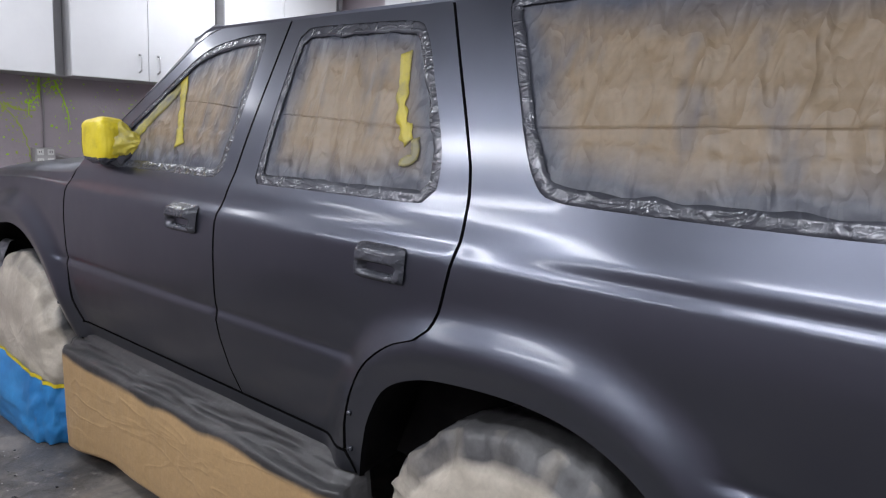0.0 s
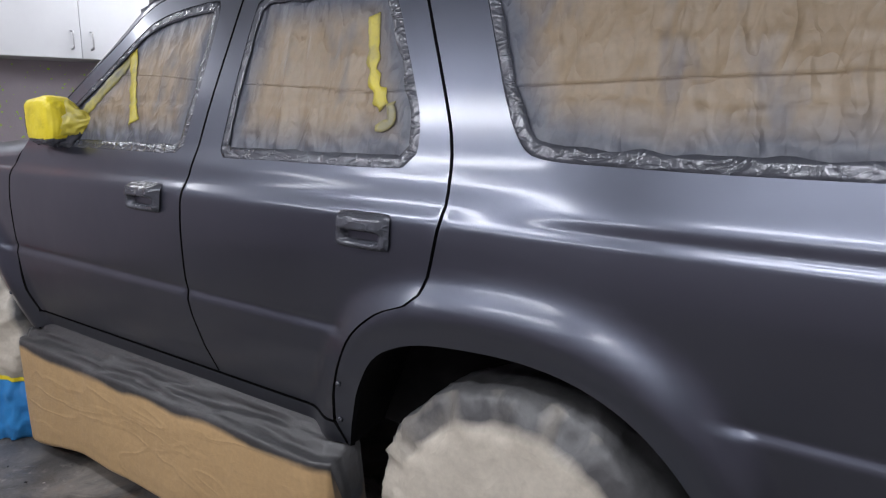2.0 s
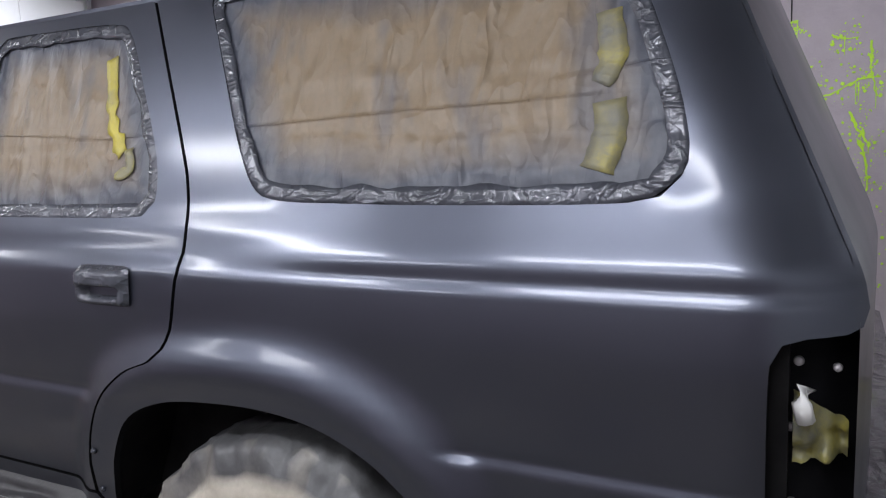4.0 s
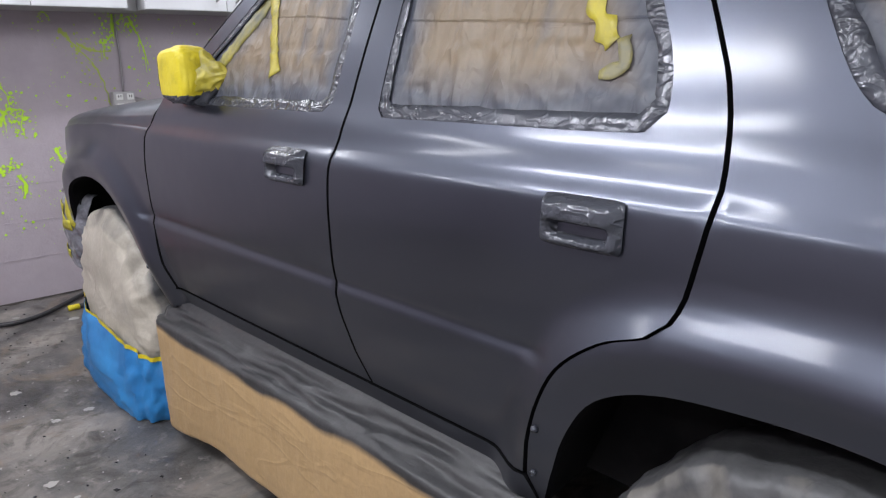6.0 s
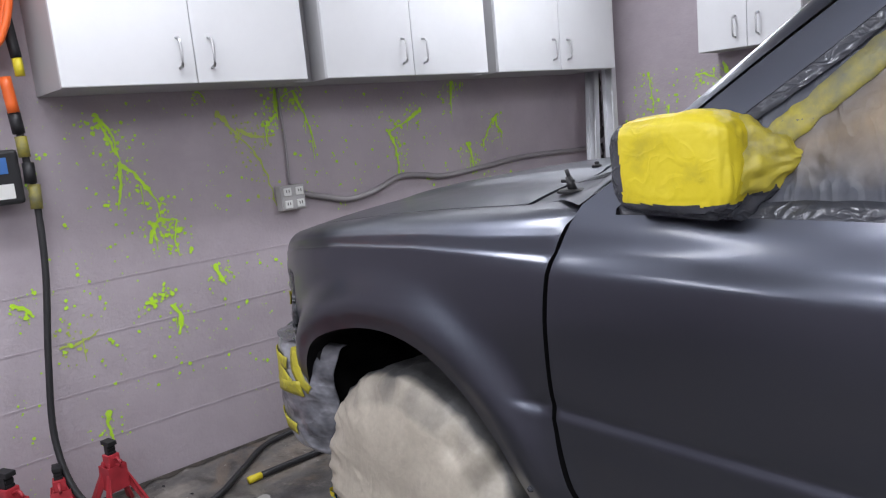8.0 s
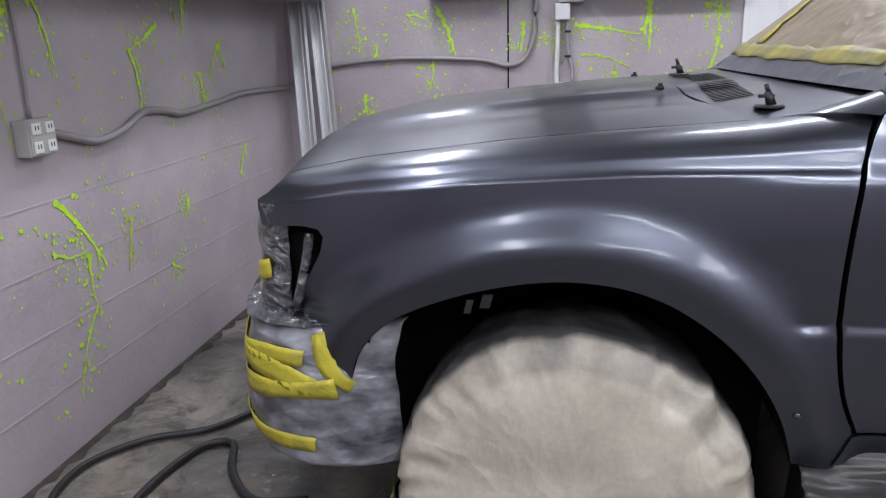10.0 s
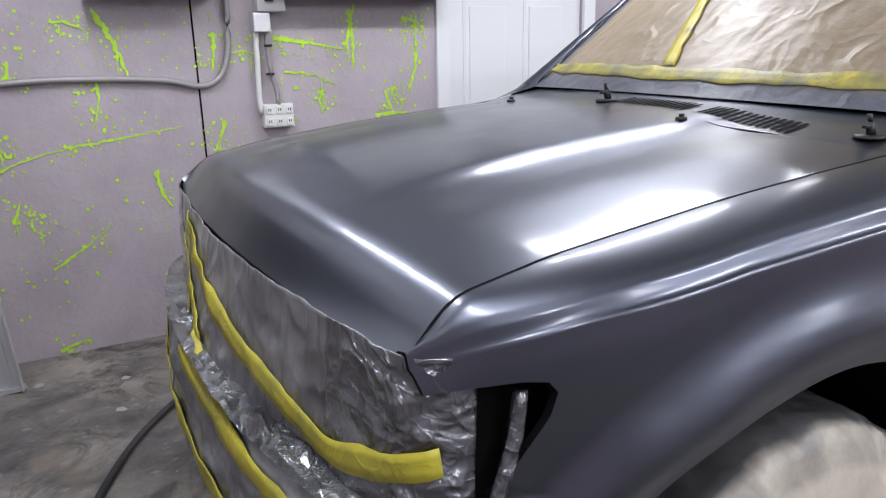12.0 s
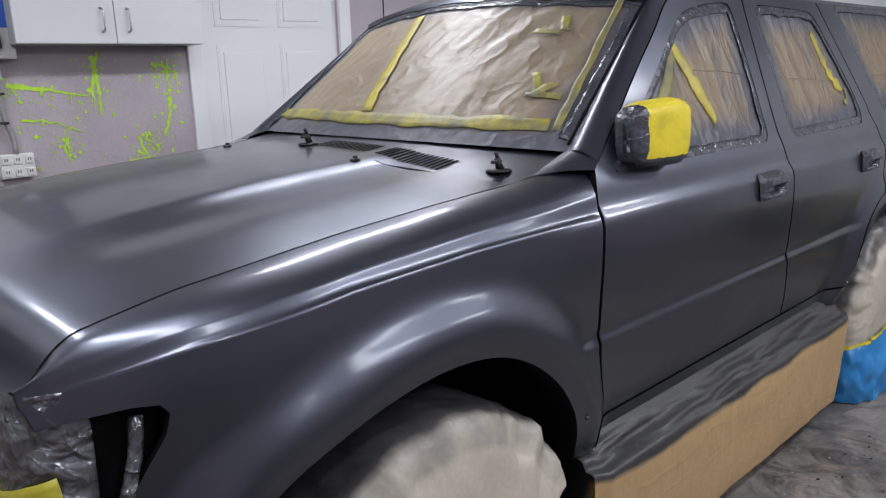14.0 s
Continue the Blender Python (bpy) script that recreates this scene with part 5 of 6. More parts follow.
# ---- tail lamp recesses and rear bumper
for s_ in (1, -1):
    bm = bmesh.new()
    # near-black block painted in place of the recess's shade
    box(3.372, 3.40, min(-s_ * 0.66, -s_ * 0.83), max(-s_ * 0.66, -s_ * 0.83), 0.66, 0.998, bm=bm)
    part("tail_lamp_recess", bm, DARK, CAR, "near-black block as shade of the empty tail lamp recess")
    verts, faces = [], []
    for i in range(17):
        for j in range(9):
            z = 0.66 + 0.335 * i / 16
            x = 3.385 + 0.098 * j / 8
            d = 0.80 - 0.085 * (j / 8) ** 1.5
            verts.append((x, -s_ * (d + 0.008 * noise.noise(Vector((x * 30, z * 30, 1)))), z))
    for i in range(16):
        for j in range(8):
            a = i * 9 + j
            faces.append((a, a + 1, a + 10, a + 9))
    pan = mesh_object("lamp_pan", verts, faces, GAPMAT, CAR, "black empty lamp pan with wiring")
    for k, (x, z, r) in enumerate(((3.41, 0.955, 0.007), (3.455, 0.948, 0.006), (3.402, 0.865, 0.006), (3.405, 0.76, 0.006))):
        bm = bmesh.new()
        bmesh.ops.create_cone(bm, cap_ends=True, segments=16, radius1=r, radius2=r * 0.7, depth=0.008, matrix=pose(x, -s_ * (0.808 - 0.02 * (x - 3.39) / 0.1), z, 90 * s_))
        part("lamp_stud", bm, CONDUIT, pan, "small metal stud", True)
    verts, faces = [], []
    for i in range(13):
        for j in range(9):
            u, v = i / 12, j / 8
            verts.append((3.405 + 0.065 * u, -s_ * (0.812 - 0.04 * u ** 1.5 + 0.03 * noise.noise(Vector((u * 4, v * 4, 6)))), 0.82 + 0.10 * v * (1 - 0.5 * u)))
    for i in range(12):
        for j in range(8):
            a = i * 9 + j
            faces.append((a, a + 1, a + 10, a + 9))
    mesh_object("connector_wrap", verts, faces, YELLOWDIM, pan, "connector wrapped in crumpled yellow tape")
    v, f = tube([(3.42, -s_ * 0.83, 0.93), (3.415, -s_ * 0.835, 0.91), (3.42, -s_ * 0.83, 0.885)], 0.012, 8)
    mesh_object("connector", v, f, OUTWHITE, pan, "white wiring connector")
bm = box(3.05, 3.60, -0.80, 0.80, 0.50, 0.66, 0.03)
part("rear_bumper", bm, PLASTIC, CAR, "rear bumper behind pale film")

# ---------------------------------------------------------------- wall cabinets
def build_cabinet(axis, a0, a1, wall_at, front_at, z0, z1, group, label):
    """A two-door wall cabinet; a0 to a1 along the wall, front_at the face of the doors."""
    def put(u0, u1, w0, w1, za, zb, bevel=0.0):
        lo, hi = min(w0, w1), max(w0, w1)
        return box(lo, hi, u0, u1, za, zb, bevel) if axis == "x" else box(u0, u1, lo, hi, za, zb, bevel)
    d = 1 if front_at > wall_at else -1
    mid = (a0 + a1) / 2
    at = (wall_at, mid, z0) if axis == "x" else (mid, wall_at, z0)
    e = holder("wall_cabinet", label, "cabinet", group, at)
    part("body", put(a0 + 0.002, a1 - 0.002, wall_at + d * 0.001, front_at - d * 0.021, z0, z1, 0.003), CABGREY, e, "cabinet carcass")
    for u0, u1, hx in ((a0, mid - 0.0015, mid - 0.06), (mid + 0.0015, a1, mid + 0.06)):
        door = part("door", put(u0, u1, front_at - d * 0.019, front_at, z0 + 0.002, z1, 0.003), WHITE, e)
        za = z0 + 0.055
        f0, f1 = front_at, front_at + d * 0.03
        pts = [(f0, za), (f0 + d * 0.022, za + 0.004), (f1, za + 0.014), (f1, za + 0.092), (f0 + d * 0.022, za + 0.102), (f0, za + 0.106)]
        v, f = tube([(p, hx, z) if axis == "x" else (hx, p, z) for p, z in pts], 0.0055, 8, 0.012)
        mesh_object("handle", v, f, CHROME, door, "nickel bar handle")
    return e


CZ = 1.535
for y0, y1 in ((-1.125, -0.205), (-0.112, 0.822), (0.898, 1.865)):
    build_cabinet("x", y0, y1, WX, -1.28, CZ, 2.32, "wall cabinets over the splattered wall", "white two-door wall cabinet above the splattered wall")
for y0, y1 in ((-0.203, -0.114), (0.824, 0.896)):
    tagged(part("filler_panel", box(WX + 0.001, -1.40, y0, y1, CZ, 2.32), CABGREY), "grey recessed filler panel between wall cabinets", "panel", "cabinet fillers")
build_cabinet("y", -0.762, -0.227, WY, 1.886, 1.55, 2.32, "wall cabinets beside the door", "small white wall cabinet beside the electric panel")
build_cabinet("y", 0.063, 0.925, WY, 1.886, 1.545, 2.32, "wall cabinets beside the door", "white two-door wall cabinet beside the door")


# ---------------------------------------------------------------- door and trim
def build_door():
    e = holder("door_1", "white six-panel interior door, closed, beside the cabinet", "door", at=(1.45, WY, 0))
    tagged(e, kind="structure")
    y = WY + 0.02
    part("leaf", box(1.0, 1.9, y, y + 0.04, 0.005, 2.035), DOORWHITE, e)
    for x0, x1 in ((1.10, 1.405), (1.495, 1.80)):
        for z0, z1 in ((0.15, 0.80), (0.90, 1.55), (1.65, 1.93)):
            bm = bmesh.new()
            box(x0, x1, y - 0.004, y + 0.002, z0, z1, 0.0, bm)
            box(x0 + 0.012, x1 - 0.012, y - 0.006, y - 0.003, z0 + 0.012, z1 - 0.012, 0.0, bm)
            box(x0 + 0.035, x1 - 0.035, y - 0.011, y - 0.004, z0 + 0.035, z1 - 0.035, 0.005, bm)
            part("panel", bm, DOORWHITE, e)
    for x0, x1, z0, z1 in ((0.915, 0.998, 0, 2.12), (1.902, 1.985, 0, 2.12), (0.998, 1.902, 2.038, 2.12)):
        part("casing", box(x0, x1, WY - 0.022, WY + 0.03, z0, z1, 0.006), DOORWHITE, e)
    for z in (0.3, 1.05, 1.85):
        part("hinge", box(1.886, 1.904, WY - 0.006, WY + 0.022, z, z + 0.09, 0.002), CHROME, e)


build_door()


# ---------------------------------------------------------------- wall fittings
def pipe(name, pts, r, material, label, category, parent=None, sides=8):
    v, f = tube(pts, r, sides)
    ob = mesh_object(name, v, f, material, parent)
    return tagged(ob, label, "" if parent else category)


def build_outlet(axis, u0, u1, z0, z1, wall_at, d, label, cols, rows, material):
    at = (wall_at, (u0 + u1) / 2, z0) if axis == "x" else ((u0 + u1) / 2, wall_at, z0)
    e = holder("outlet_box", label, "outlet", at=at)

    def put(a0, a1, w0, w1, za, zb, bevel=0.0):
        lo, hi = min(w0, w1), max(w0, w1)
        return box(lo, hi, a0, a1, za, zb, bevel) if axis == "x" else box(a0, a1, lo, hi, za, zb, bevel)
    part("box", put(u0, u1, wall_at + d * 0.001, wall_at + d * 0.05, z0, z1, 0.004), material, e)
    part("plate", put(u0 + 0.004, u1 - 0.004, wall_at + d * 0.05, wall_at + d * 0.055, z0 + 0.004, z1 - 0.004, 0.001), material, e)
    for i in range(cols):
        for j in range(rows):
            ua = u0 + (u1 - u0) * (i + 0.18) / cols
            ub = u0 + (u1 - u0) * (i + 0.82) / cols
            za = z0 + (z1 - z0) * (j + 0.18) / rows
            zb = z0 + (z1 - z0) * (j + 0.82) / rows
            sock = part("socket", put(ua, ub, wall_at + d * 0.055, wall_at + d * 0.060, za, zb, 0.003), OUTWHITE, e)
            for k in (0.3, 0.62):
                uc = ua + (ub - ua) * k
                part("slot", put(uc, uc + 0.004, wall_at + d * 0.060, wall_at + d * 0.0606, za + (zb - za) * 0.4, za + (zb - za) * 0.75), BLACK, sock)


build_outlet("x", -0.235, -0.115, 0.995, 1.105, WX, 1, "grey double outlet box on the splattered wall", 2, 2, BOXGREY)
build_outlet("y", -0.045, 0.10, 0.955, 1.065, WY, -1, "white outlet box with cables plugged in", 3, 2, OUTWHITE)
pipe("conduit", [(WX + 0.02, -0.115, 1.06), (WX + 0.02, 0.0, 1.03), (WX + 0.02, 0.14, 1.0), (WX + 0.02, 0.30, 1.02), (WX + 0.02, 0.45, 1.07), (WX + 0.02, 0.62, 1.06), (WX + 0.02, 0.75, 1.04), (WX + 0.02, 1.1, 1.06), (WX + 0.02, 1.40, 1.08), (WX + 0.02, 2.03, 1.07)], 0.014, CONDUIT, "grey flexible conduit along the front wall", "conduit")
pipe("conduit", [(-1.58, WY - 0.02, 1.10), (-1.37, WY - 0.02, 1.18), (-0.97, WY - 0.02, 1.217), (-0.5, WY - 0.02, 1.20), (-0.33, WY - 0.02, 1.165), (-0.24, WY - 0.02, 1.19), (-0.19, WY - 0.02, 1.28), (-0.17, WY - 0.02, 1.45), (-0.17, WY - 0.02, 1.9), (-0.17, WY - 0.02, 2.5)], 0.014, CONDUIT, "grey flexible conduit rising to the electric panel", "conduit")
pipe("conduit", [(WX + 0.012, -0.165, 1.105), (WX + 0.012, -0.16, 1.3), (WX + 0.012, -0.168, 1.53)], 0.006, CONDUIT, "thin cable rising from the outlet", "cable")


def build_panel():
    e = holder("electric_panel", "grey electric box with a blue label and switch", "electric panel", at=(0.02, WY, 1.5))
    part("cabinet", box(-0.045, 0.088, WY - 0.085, WY - 0.001, 1.485, 1.86, 0.006), BOXGREY, e)
    part("label_plate", box(-0.03, 0.072, WY - 0.0875, WY - 0.085, 1.62, 1.74), mat("blue_label", (0.03, 0.10, 0.45), 0.4), e, "blue label")
    part("switch", box(-0.01, 0.03, WY - 0.098, WY - 0.085, 1.53, 1.60, 0.004), BLACK, e)
    bm = bmesh.new()
    box(-0.065, 0.015, WY - 0.075, WY - 0.001, 1.395, 1.483, 0.006, bm)
    part("junction_box", bm, STEEL, e, "small metal junction box")
    pipe("cable", [(-0.05, WY - 0.035, 1.40), (-0.05, WY - 0.03, 1.30), (-0.055, WY - 0.03, 1.10), (-0.05, WY - 0.03, 1.02)], 0.013, OUTWHITE, "white cable", "", e)
    pipe("cable", [(0.0, WY - 0.035, 1.40), (0.005, WY - 0.03, 1.25), (0.03, WY - 0.03, 1.13), (0.03, WY - 0.04, 1.06)], 0.012, CONDUIT, "grey cable", "", e)
    for z in (1.33, 1.20):
        part("clip", box(-0.012, 0.022, WY - 0.048, WY - 0.02, z, z + 0.012, 0.003), BLACK, e)


build_panel()
tagged(part("wall_joint", box(-0.327, -0.319, WY - 0.002, WY + 0.001, 0.0, 1.55), GAPMAT), "dark vertical joint in the wall", "joint", kind="structure")
tagged(part("wall_joint", box(2.26, 2.268, WY - 0.002, WY + 0.001, 0.0, CEIL), GAPMAT), "dark vertical joint in the wall", "joint", kind="structure")
tagged(part("wall_joint", box(3.27, 3.276, WY - 0.002, WY + 0.001, 0.0, CEIL), GAPMAT), "dark vertical joint in the wall", "joint", kind="structure")


def build_stud(foot, top, label):
    e = holder("steel_stud", label, "steel stud", "steel studs leaning in the corner", foot)
    a, b = Vector(foot), Vector(top)
    d = (b - a).normalized()
    side = d.cross(Vector((0.2, 1.0, 0))).normalized()
    out = d.cross(side).normalized()
    sec = [(-0.045, 0.03), (-0.045, 0.0), (-0.015, 0.0), (-0.008, 0.006), (0.008, 0.006), (0.015, 0.0), (0.045, 0.0), (0.045, 0.03), (0.042, 0.03), (0.042, 0.003), (-0.042, 0.003), (-0.042, 0.03)]
    bm = bmesh.new()
    lo = [bm.verts.new(a + side * u + out * w) for u, w in sec]
    hi = [bm.verts.new(b + side * u + out * w) for u, w in sec]
    for i in range(len(sec)):
        j = (i + 1) % len(sec)
        bm.faces.new((lo[i], lo[j], hi[j], hi[i]))
    bm.faces.new(lo)
    bm.faces.new(hi[::-1])
    part("channel", bm, STEEL, e)
    bm = bmesh.new()
    ca = a + d * 0.012
    bmesh.ops.create_cube(bm, size=1.0, matrix=Matrix.Translation(ca) @ Matrix((side, out, d)).transposed().to_4x4() @ Matrix.Diagonal((0.094, 0.034, 0.02, 1)))
    part("end_track", bm, STEEL, e)


build_stud((-1.37, 1.70, 0.0), (-1.53, 2.035, 2.4), "long galvanised steel stud leaning in the corner")
build_stud((-1.25, 1.77, 0.0), (-1.43, 2.03, 2.4), "galvanised steel stud leaning beside another")


# ---------------------------------------------------------------- splatter paint
def splat_mesh(points, faces, to3d, u, v, r, rng):
    DEPTH[0] += 1
    n = 14
    base = len(points)
    points.append(to3d(u, v))
    for k in range(n):
        a = 2 * math.pi * k / n
        q = r * (0.75 + 0.6 * rng.random())
        points.append(to3d(u + q * math.cos(a), v + q * math.sin(a)))
    for k in range(n):
        faces.append((base, base + 1 + k, base + 1 + (k + 1) % n))


def streaks(name, strokes, to3d, seed, material, label):
    rng = random.Random(seed)
    for k, (u0, v0, u1, v1) in enumerate(strokes):
        points, faces = [], []
        length = math.hypot(u1 - u0, v1 - v0)
        w = 0.006 + 0.009 * rng.random()
        a, b = Vector((u0, v0)), Vector((u1, v1))
        d = b - a
        nrm = Vector((-d.y, d.x)).normalized()
        n = max(8, int(length / 0.010))
        bend = rng.uniform(-0.02, 0.02)
        for i in range(n + 1):
            t = i / n
            p = a + d * t + nrm * bend * math.sin(t * math.pi) + nrm * 0.008 * noise.noise(Vector((i * 0.3, k, seed)))
            h = w * (1.2 - 0.8 * t) * (0.35 + 1.3 * abs(noise.noise(Vector((i * 0.37, k * 5.0, seed)))) + 0.2 * rng.random())
            q0, q1 = p + nrm * h, p - nrm * h
            points += [to3d(q0.x, q0.y), to3d(q1.x, q1.y)]
        for i in range(n):
            faces.append((2 * i, 2 * i + 1, 2 * i + 3, 2 * i + 2))
        for i in range(rng.randint(25, 60)):
            t = rng.random()
            p = a + d * t + nrm * rng.gauss(0, 0.045)
            splat_mesh(points, faces, to3d, p.x, p.y, abs(rng.gauss(0.0018, 0.0026)) + 0.001, rng)
        for i in range(rng.randint(0, 2)):
            t = rng.random()
            p = a + d * t
            ln = rng.uniform(0.03, 0.10)
            base = len(points)
            DEPTH[0] += 1
            for j in range(7):
                h = 0.0022 * (1.3 - j / 7)
                points += [to3d(p.x - h, p.y - ln * j / 6), to3d(p.x + h, p.y - ln * j / 6)]
            for j in range(6):
                faces.append((base + 2 * j, base + 2 * j + 1, base + 2 * j + 3, base + 2 * j + 2))
        ob = mesh_object(name, points, faces, material, None, smooth=False)
        tagged(ob, label, "paint splatter", "paint splatters", "stuff")


def speckle(u0, u1, v0, v1, count, to3d, seed, material, label):
    rng = random.Random(seed)
    points, faces = [], []
    for i in range(count):
        u, v = rng.uniform(u0, u1), v0 + (v1 - v0) * rng.random() ** 0.8
        if noise.noise(Vector((u * 2.5, v * 2.5, seed))) < -0.05:
            continue
        r = 0.0012 + 0.0065 * rng.random() ** 4
        splat_mesh(points, faces, to3d, u, v, r, rng)
        if rng.random() < 0.25:
            splat_mesh(points, faces, to3d, u + rng.gauss(0, 0.01), v - abs(rng.gauss(0, 0.012)), r * 0.7, rng)
    tagged(mesh_object("paint_speckle", points, faces, material, None, smooth=False), label, "paint splatter", kind="stuff")


DEPTH = [0]


def depth():
    """Each blob of paint lies a hair above the one before it."""
    return 0.0022 + 0.0000045 * (DEPTH[0] % 500)


front3d = lambda u, v: (WX + depth(), u, v)
far3d = lambda u, v: (u, WY - depth(), v)
FRONT_A = [(-0.94, 1.47, -0.87, 1.27), (-0.93, 1.45, -0.88, 1.30), (-0.88, 1.28, -0.91, 1.10), (-0.87, 1.27, -0.75, 1.09), (-0.81, 0.95, -0.76, 1.04), (-0.77, 1.04, -0.69, 1.03), (-0.69, 1.03, -0.70, 0.88),
           (-0.54, 1.53, -0.50, 1.49), (-0.17, 1.53, -0.18, 1.43), (-0.18, 1.42, -0.25, 1.37), (-0.09, 1.52, 0.0, 1.25), (-0.84, 0.74, -0.82, 0.70), (-1.07, 0.34, -1.07, 0.20), (-0.76, 0.69, -0.75, 0.56), (-0.56, 0.82, -0.52, 0.72), (-1.33, 0.82, -1.26, 0.76)]
FRONT_B = [(1.21, 1.34, 1.07, 1.16), (1.18, 1.32, 1.24, 1.22), (-0.16, 0.68, 0.02, 0.64), (0.02, 0.63, 0.02, 0.44), (0.02, 0.44, -0.13, 0.19), (0.65, 1.40, 0.43, 1.30), (0.43, 1.30, 0.47, 1.09), (0.88, 1.53, 0.86, 1.41), (-0.19, 1.45, -0.06, 1.52), (-0.11, 0.84, 0.11, 0.56),
           (0.54, 0.44, 0.65, 0.38), (0.74, 0.68, 0.70, 0.60), (1.61, 0.50, 1.62, 0.43), (1.39, 0.83, 1.29, 0.68), (0.95, 1.2, 0.98, 1.02)]
FAR_A = [(-0.24, 1.40, -0.26, 1.23), (0.04, 1.37, 0.39, 1.31), (0.08, 1.21, 0.34, 1.14), (0.27, 1.12, 0.27, 1.00), (0.80, 1.48, 0.80, 1.29), (0.80, 1.29, 0.75, 1.09), (0.61, 1.10, 0.66, 0.97), (0.55, 0.98, 0.74, 0.98), (0.46, 1.52, 0.41, 1.30), (0.43, 1.50, 0.44, 1.22), (-0.22, 1.00, -0.28, 0.86), (-0.16, 1.31, -0.01, 1.28), (0.72, 1.46, 0.85, 1.40), (0.64, 1.09, 0.72, 1.02)]
FAR_B = [(-0.73, 1.50, -0.62, 1.22), (-1.32, 0.78, -0.90, 0.93), (-0.90, 0.93, -0.41, 0.99), (-1.15, 0.63, -1.11, 0.72), (-1.08, 0.64, -1.04, 0.56), (-1.03, 0.40, -0.77, 0.57), (-1.06, 0.02, -0.93, 0.05), (-1.15, 1.02, -1.15, 0.90), (-0.75, 1.22, -0.79, 1.00), (-1.12, 1.20, -1.07, 1.30), (-0.55, 0.80, -0.50, 0.62), (-0.9, 1.45, -0.75, 1.40), (-1.2, 1.5, -1.17, 1.28)]
FAR_C = [(3.33, 1.33, 3.51, 1.39), (3.51, 1.39, 3.64, 1.42), (3.60, 1.58, 3.63, 1.33), (3.44, 1.62, 3.55, 1.60), (3.52, 1.27, 3.61, 1.11), (3.43, 1.17, 3.44, 1.07), (3.56, 1.14, 3.60, 0.90), (3.25, 1.65, 3.30, 1.70), (2.35, 2.2, 2.4, 1.85), (2.7, 2.2, 2.68, 1.9), (2.6, 2.0, 2.75, 1.95), (3.0, 2.1, 3.05, 1.8)]
for seed_, strokes_, plane_ in ((3, FRONT_A, front3d), (4, FRONT_B, front3d), (5, FAR_A, far3d), (6, FAR_B, far3d), (7, FAR_C, far3d)):
    streaks("paint_splatter", strokes_, plane_, seed_, SPLAT, "lime green paint streak splattered on the mauve wall")
streaks("paint_splatter", [(-0.46, 1.45, -0.31, 1.27), (-0.31, 1.27, -0.24, 1.02), (-0.38, 1.37, -0.20, 1.33), (-1.2, 0.62, -1.05, 0.66), (0.3, 0.7, 0.24, 0.5)], front3d, 9, MAST, "pale faded green paint streak on the mauve wall")
speckle(-1.5, 1.5, 0.1, 1.52, 2000, front3d, 12, SPLAT, "fine lime paint speckles on the front wall")
speckle(-1.4, 0.9, 0.05, 1.52, 1500, far3d, 13, SPLAT, "fine lime paint speckles on the wall")
speckle(3.3, 3.75, 0.3, 1.7, 300, far3d, 14, SPLAT, "fine lime paint speckles on the wall")


# ---------------------------------------------------------------- jack stands, hoses
def build_jack(x, y, turn, scale, label):
    e = holder("jack_stand", label, "jack stand", "jack stands against the wall", (x, y, 0))
    R = pose(x, y, 0, 0, 0, turn) @ Matrix.Scale(scale, 4)
    for sx, sy in ((1, 1), (1, -1), (-1, 1), (-1, -1)):
        bm = bmesh.new()
        pts = [(sx * 0.095, sy * 0.095, 0.0), (sx * 0.055, sy * 0.095, 0.0), (sx * 0.012, sy * 0.03, 0.14), (sx * 0.012, sy * 0.026, 0.215), (sx * 0.030, sy * 0.026, 0.215), (sx * 0.040, sy * 0.04, 0.16)]
        pts2 = [(a, b * 0.86, c) for a, b, c in pts]
        va = [bm.verts.new(R @ Vector(p)) for p in pts]
        vb = [bm.verts.new(R @ Vector(p)) for p in pts2]
        bm.faces.new(va)
        bm.faces.new(vb[::-1])
        for i in range(6):
            j = (i + 1) % 6
            bm.faces.new((va[i], vb[i], vb[j], va[j]))
        part("leg", bm, RED, e)
    for q, (u0, u1, v0, v1) in enumerate(((-0.062, 0.062, 0.055, 0.062), (-0.062, 0.062, -0.062, -0.055), (-0.06, -0.053, -0.055, 0.055), (0.053, 0.06, -0.055, 0.055))):
        bm = box(u0 * 0.62, u1 * 0.62, v0 * 0.62, v1 * 0.62, 0.10, 0.20, 0.001)
        bm.transform(R)
        part("side_plate", bm, RED, e)
    bm = box(-0.024, 0.024, -0.024, 0.024, 0.195, 0.245, 0.004)
    bm.transform(R)
    part("collar", bm, RED, e)
    bm = box(-0.014, 0.014, -0.016, 0.016, 0.19, 0.285, 0.002)
    for k in range(5):
        box(0.014, 0.019, -0.014, 0.014, 0.20 + k * 0.016, 0.208 + k * 0.016, 0.0, bm)
    box(-0.03, 0.03, -0.018, 0.018, 0.283, 0.300, 0.003, bm)
    bm.transform(R)
    part("ratchet_post", bm, BLACK, e, "black ratchet post")
    v, f = tube([R @ Vector(p) for p in ((0.02, 0.0, 0.225), (0.05, 0.0, 0.238), (0.066, 0.0, 0.225), (0.060, 0.0, 0.205), (0.03, 0.0, 0.205))], 0.0055 * scale, 7, 0.01)
    mesh_object("lever", v, f, RED, e)


build_jack(-1.46, -1.13, 12, 0.93, "red steel jack stand with black post against the wall")
build_jack(-1.44, -1.315, -14, 0.86, "faded red jack stand beside the wall")
build_jack(-1.40, -1.475, 25, 1.05, "bright red jack stand with a worn label")

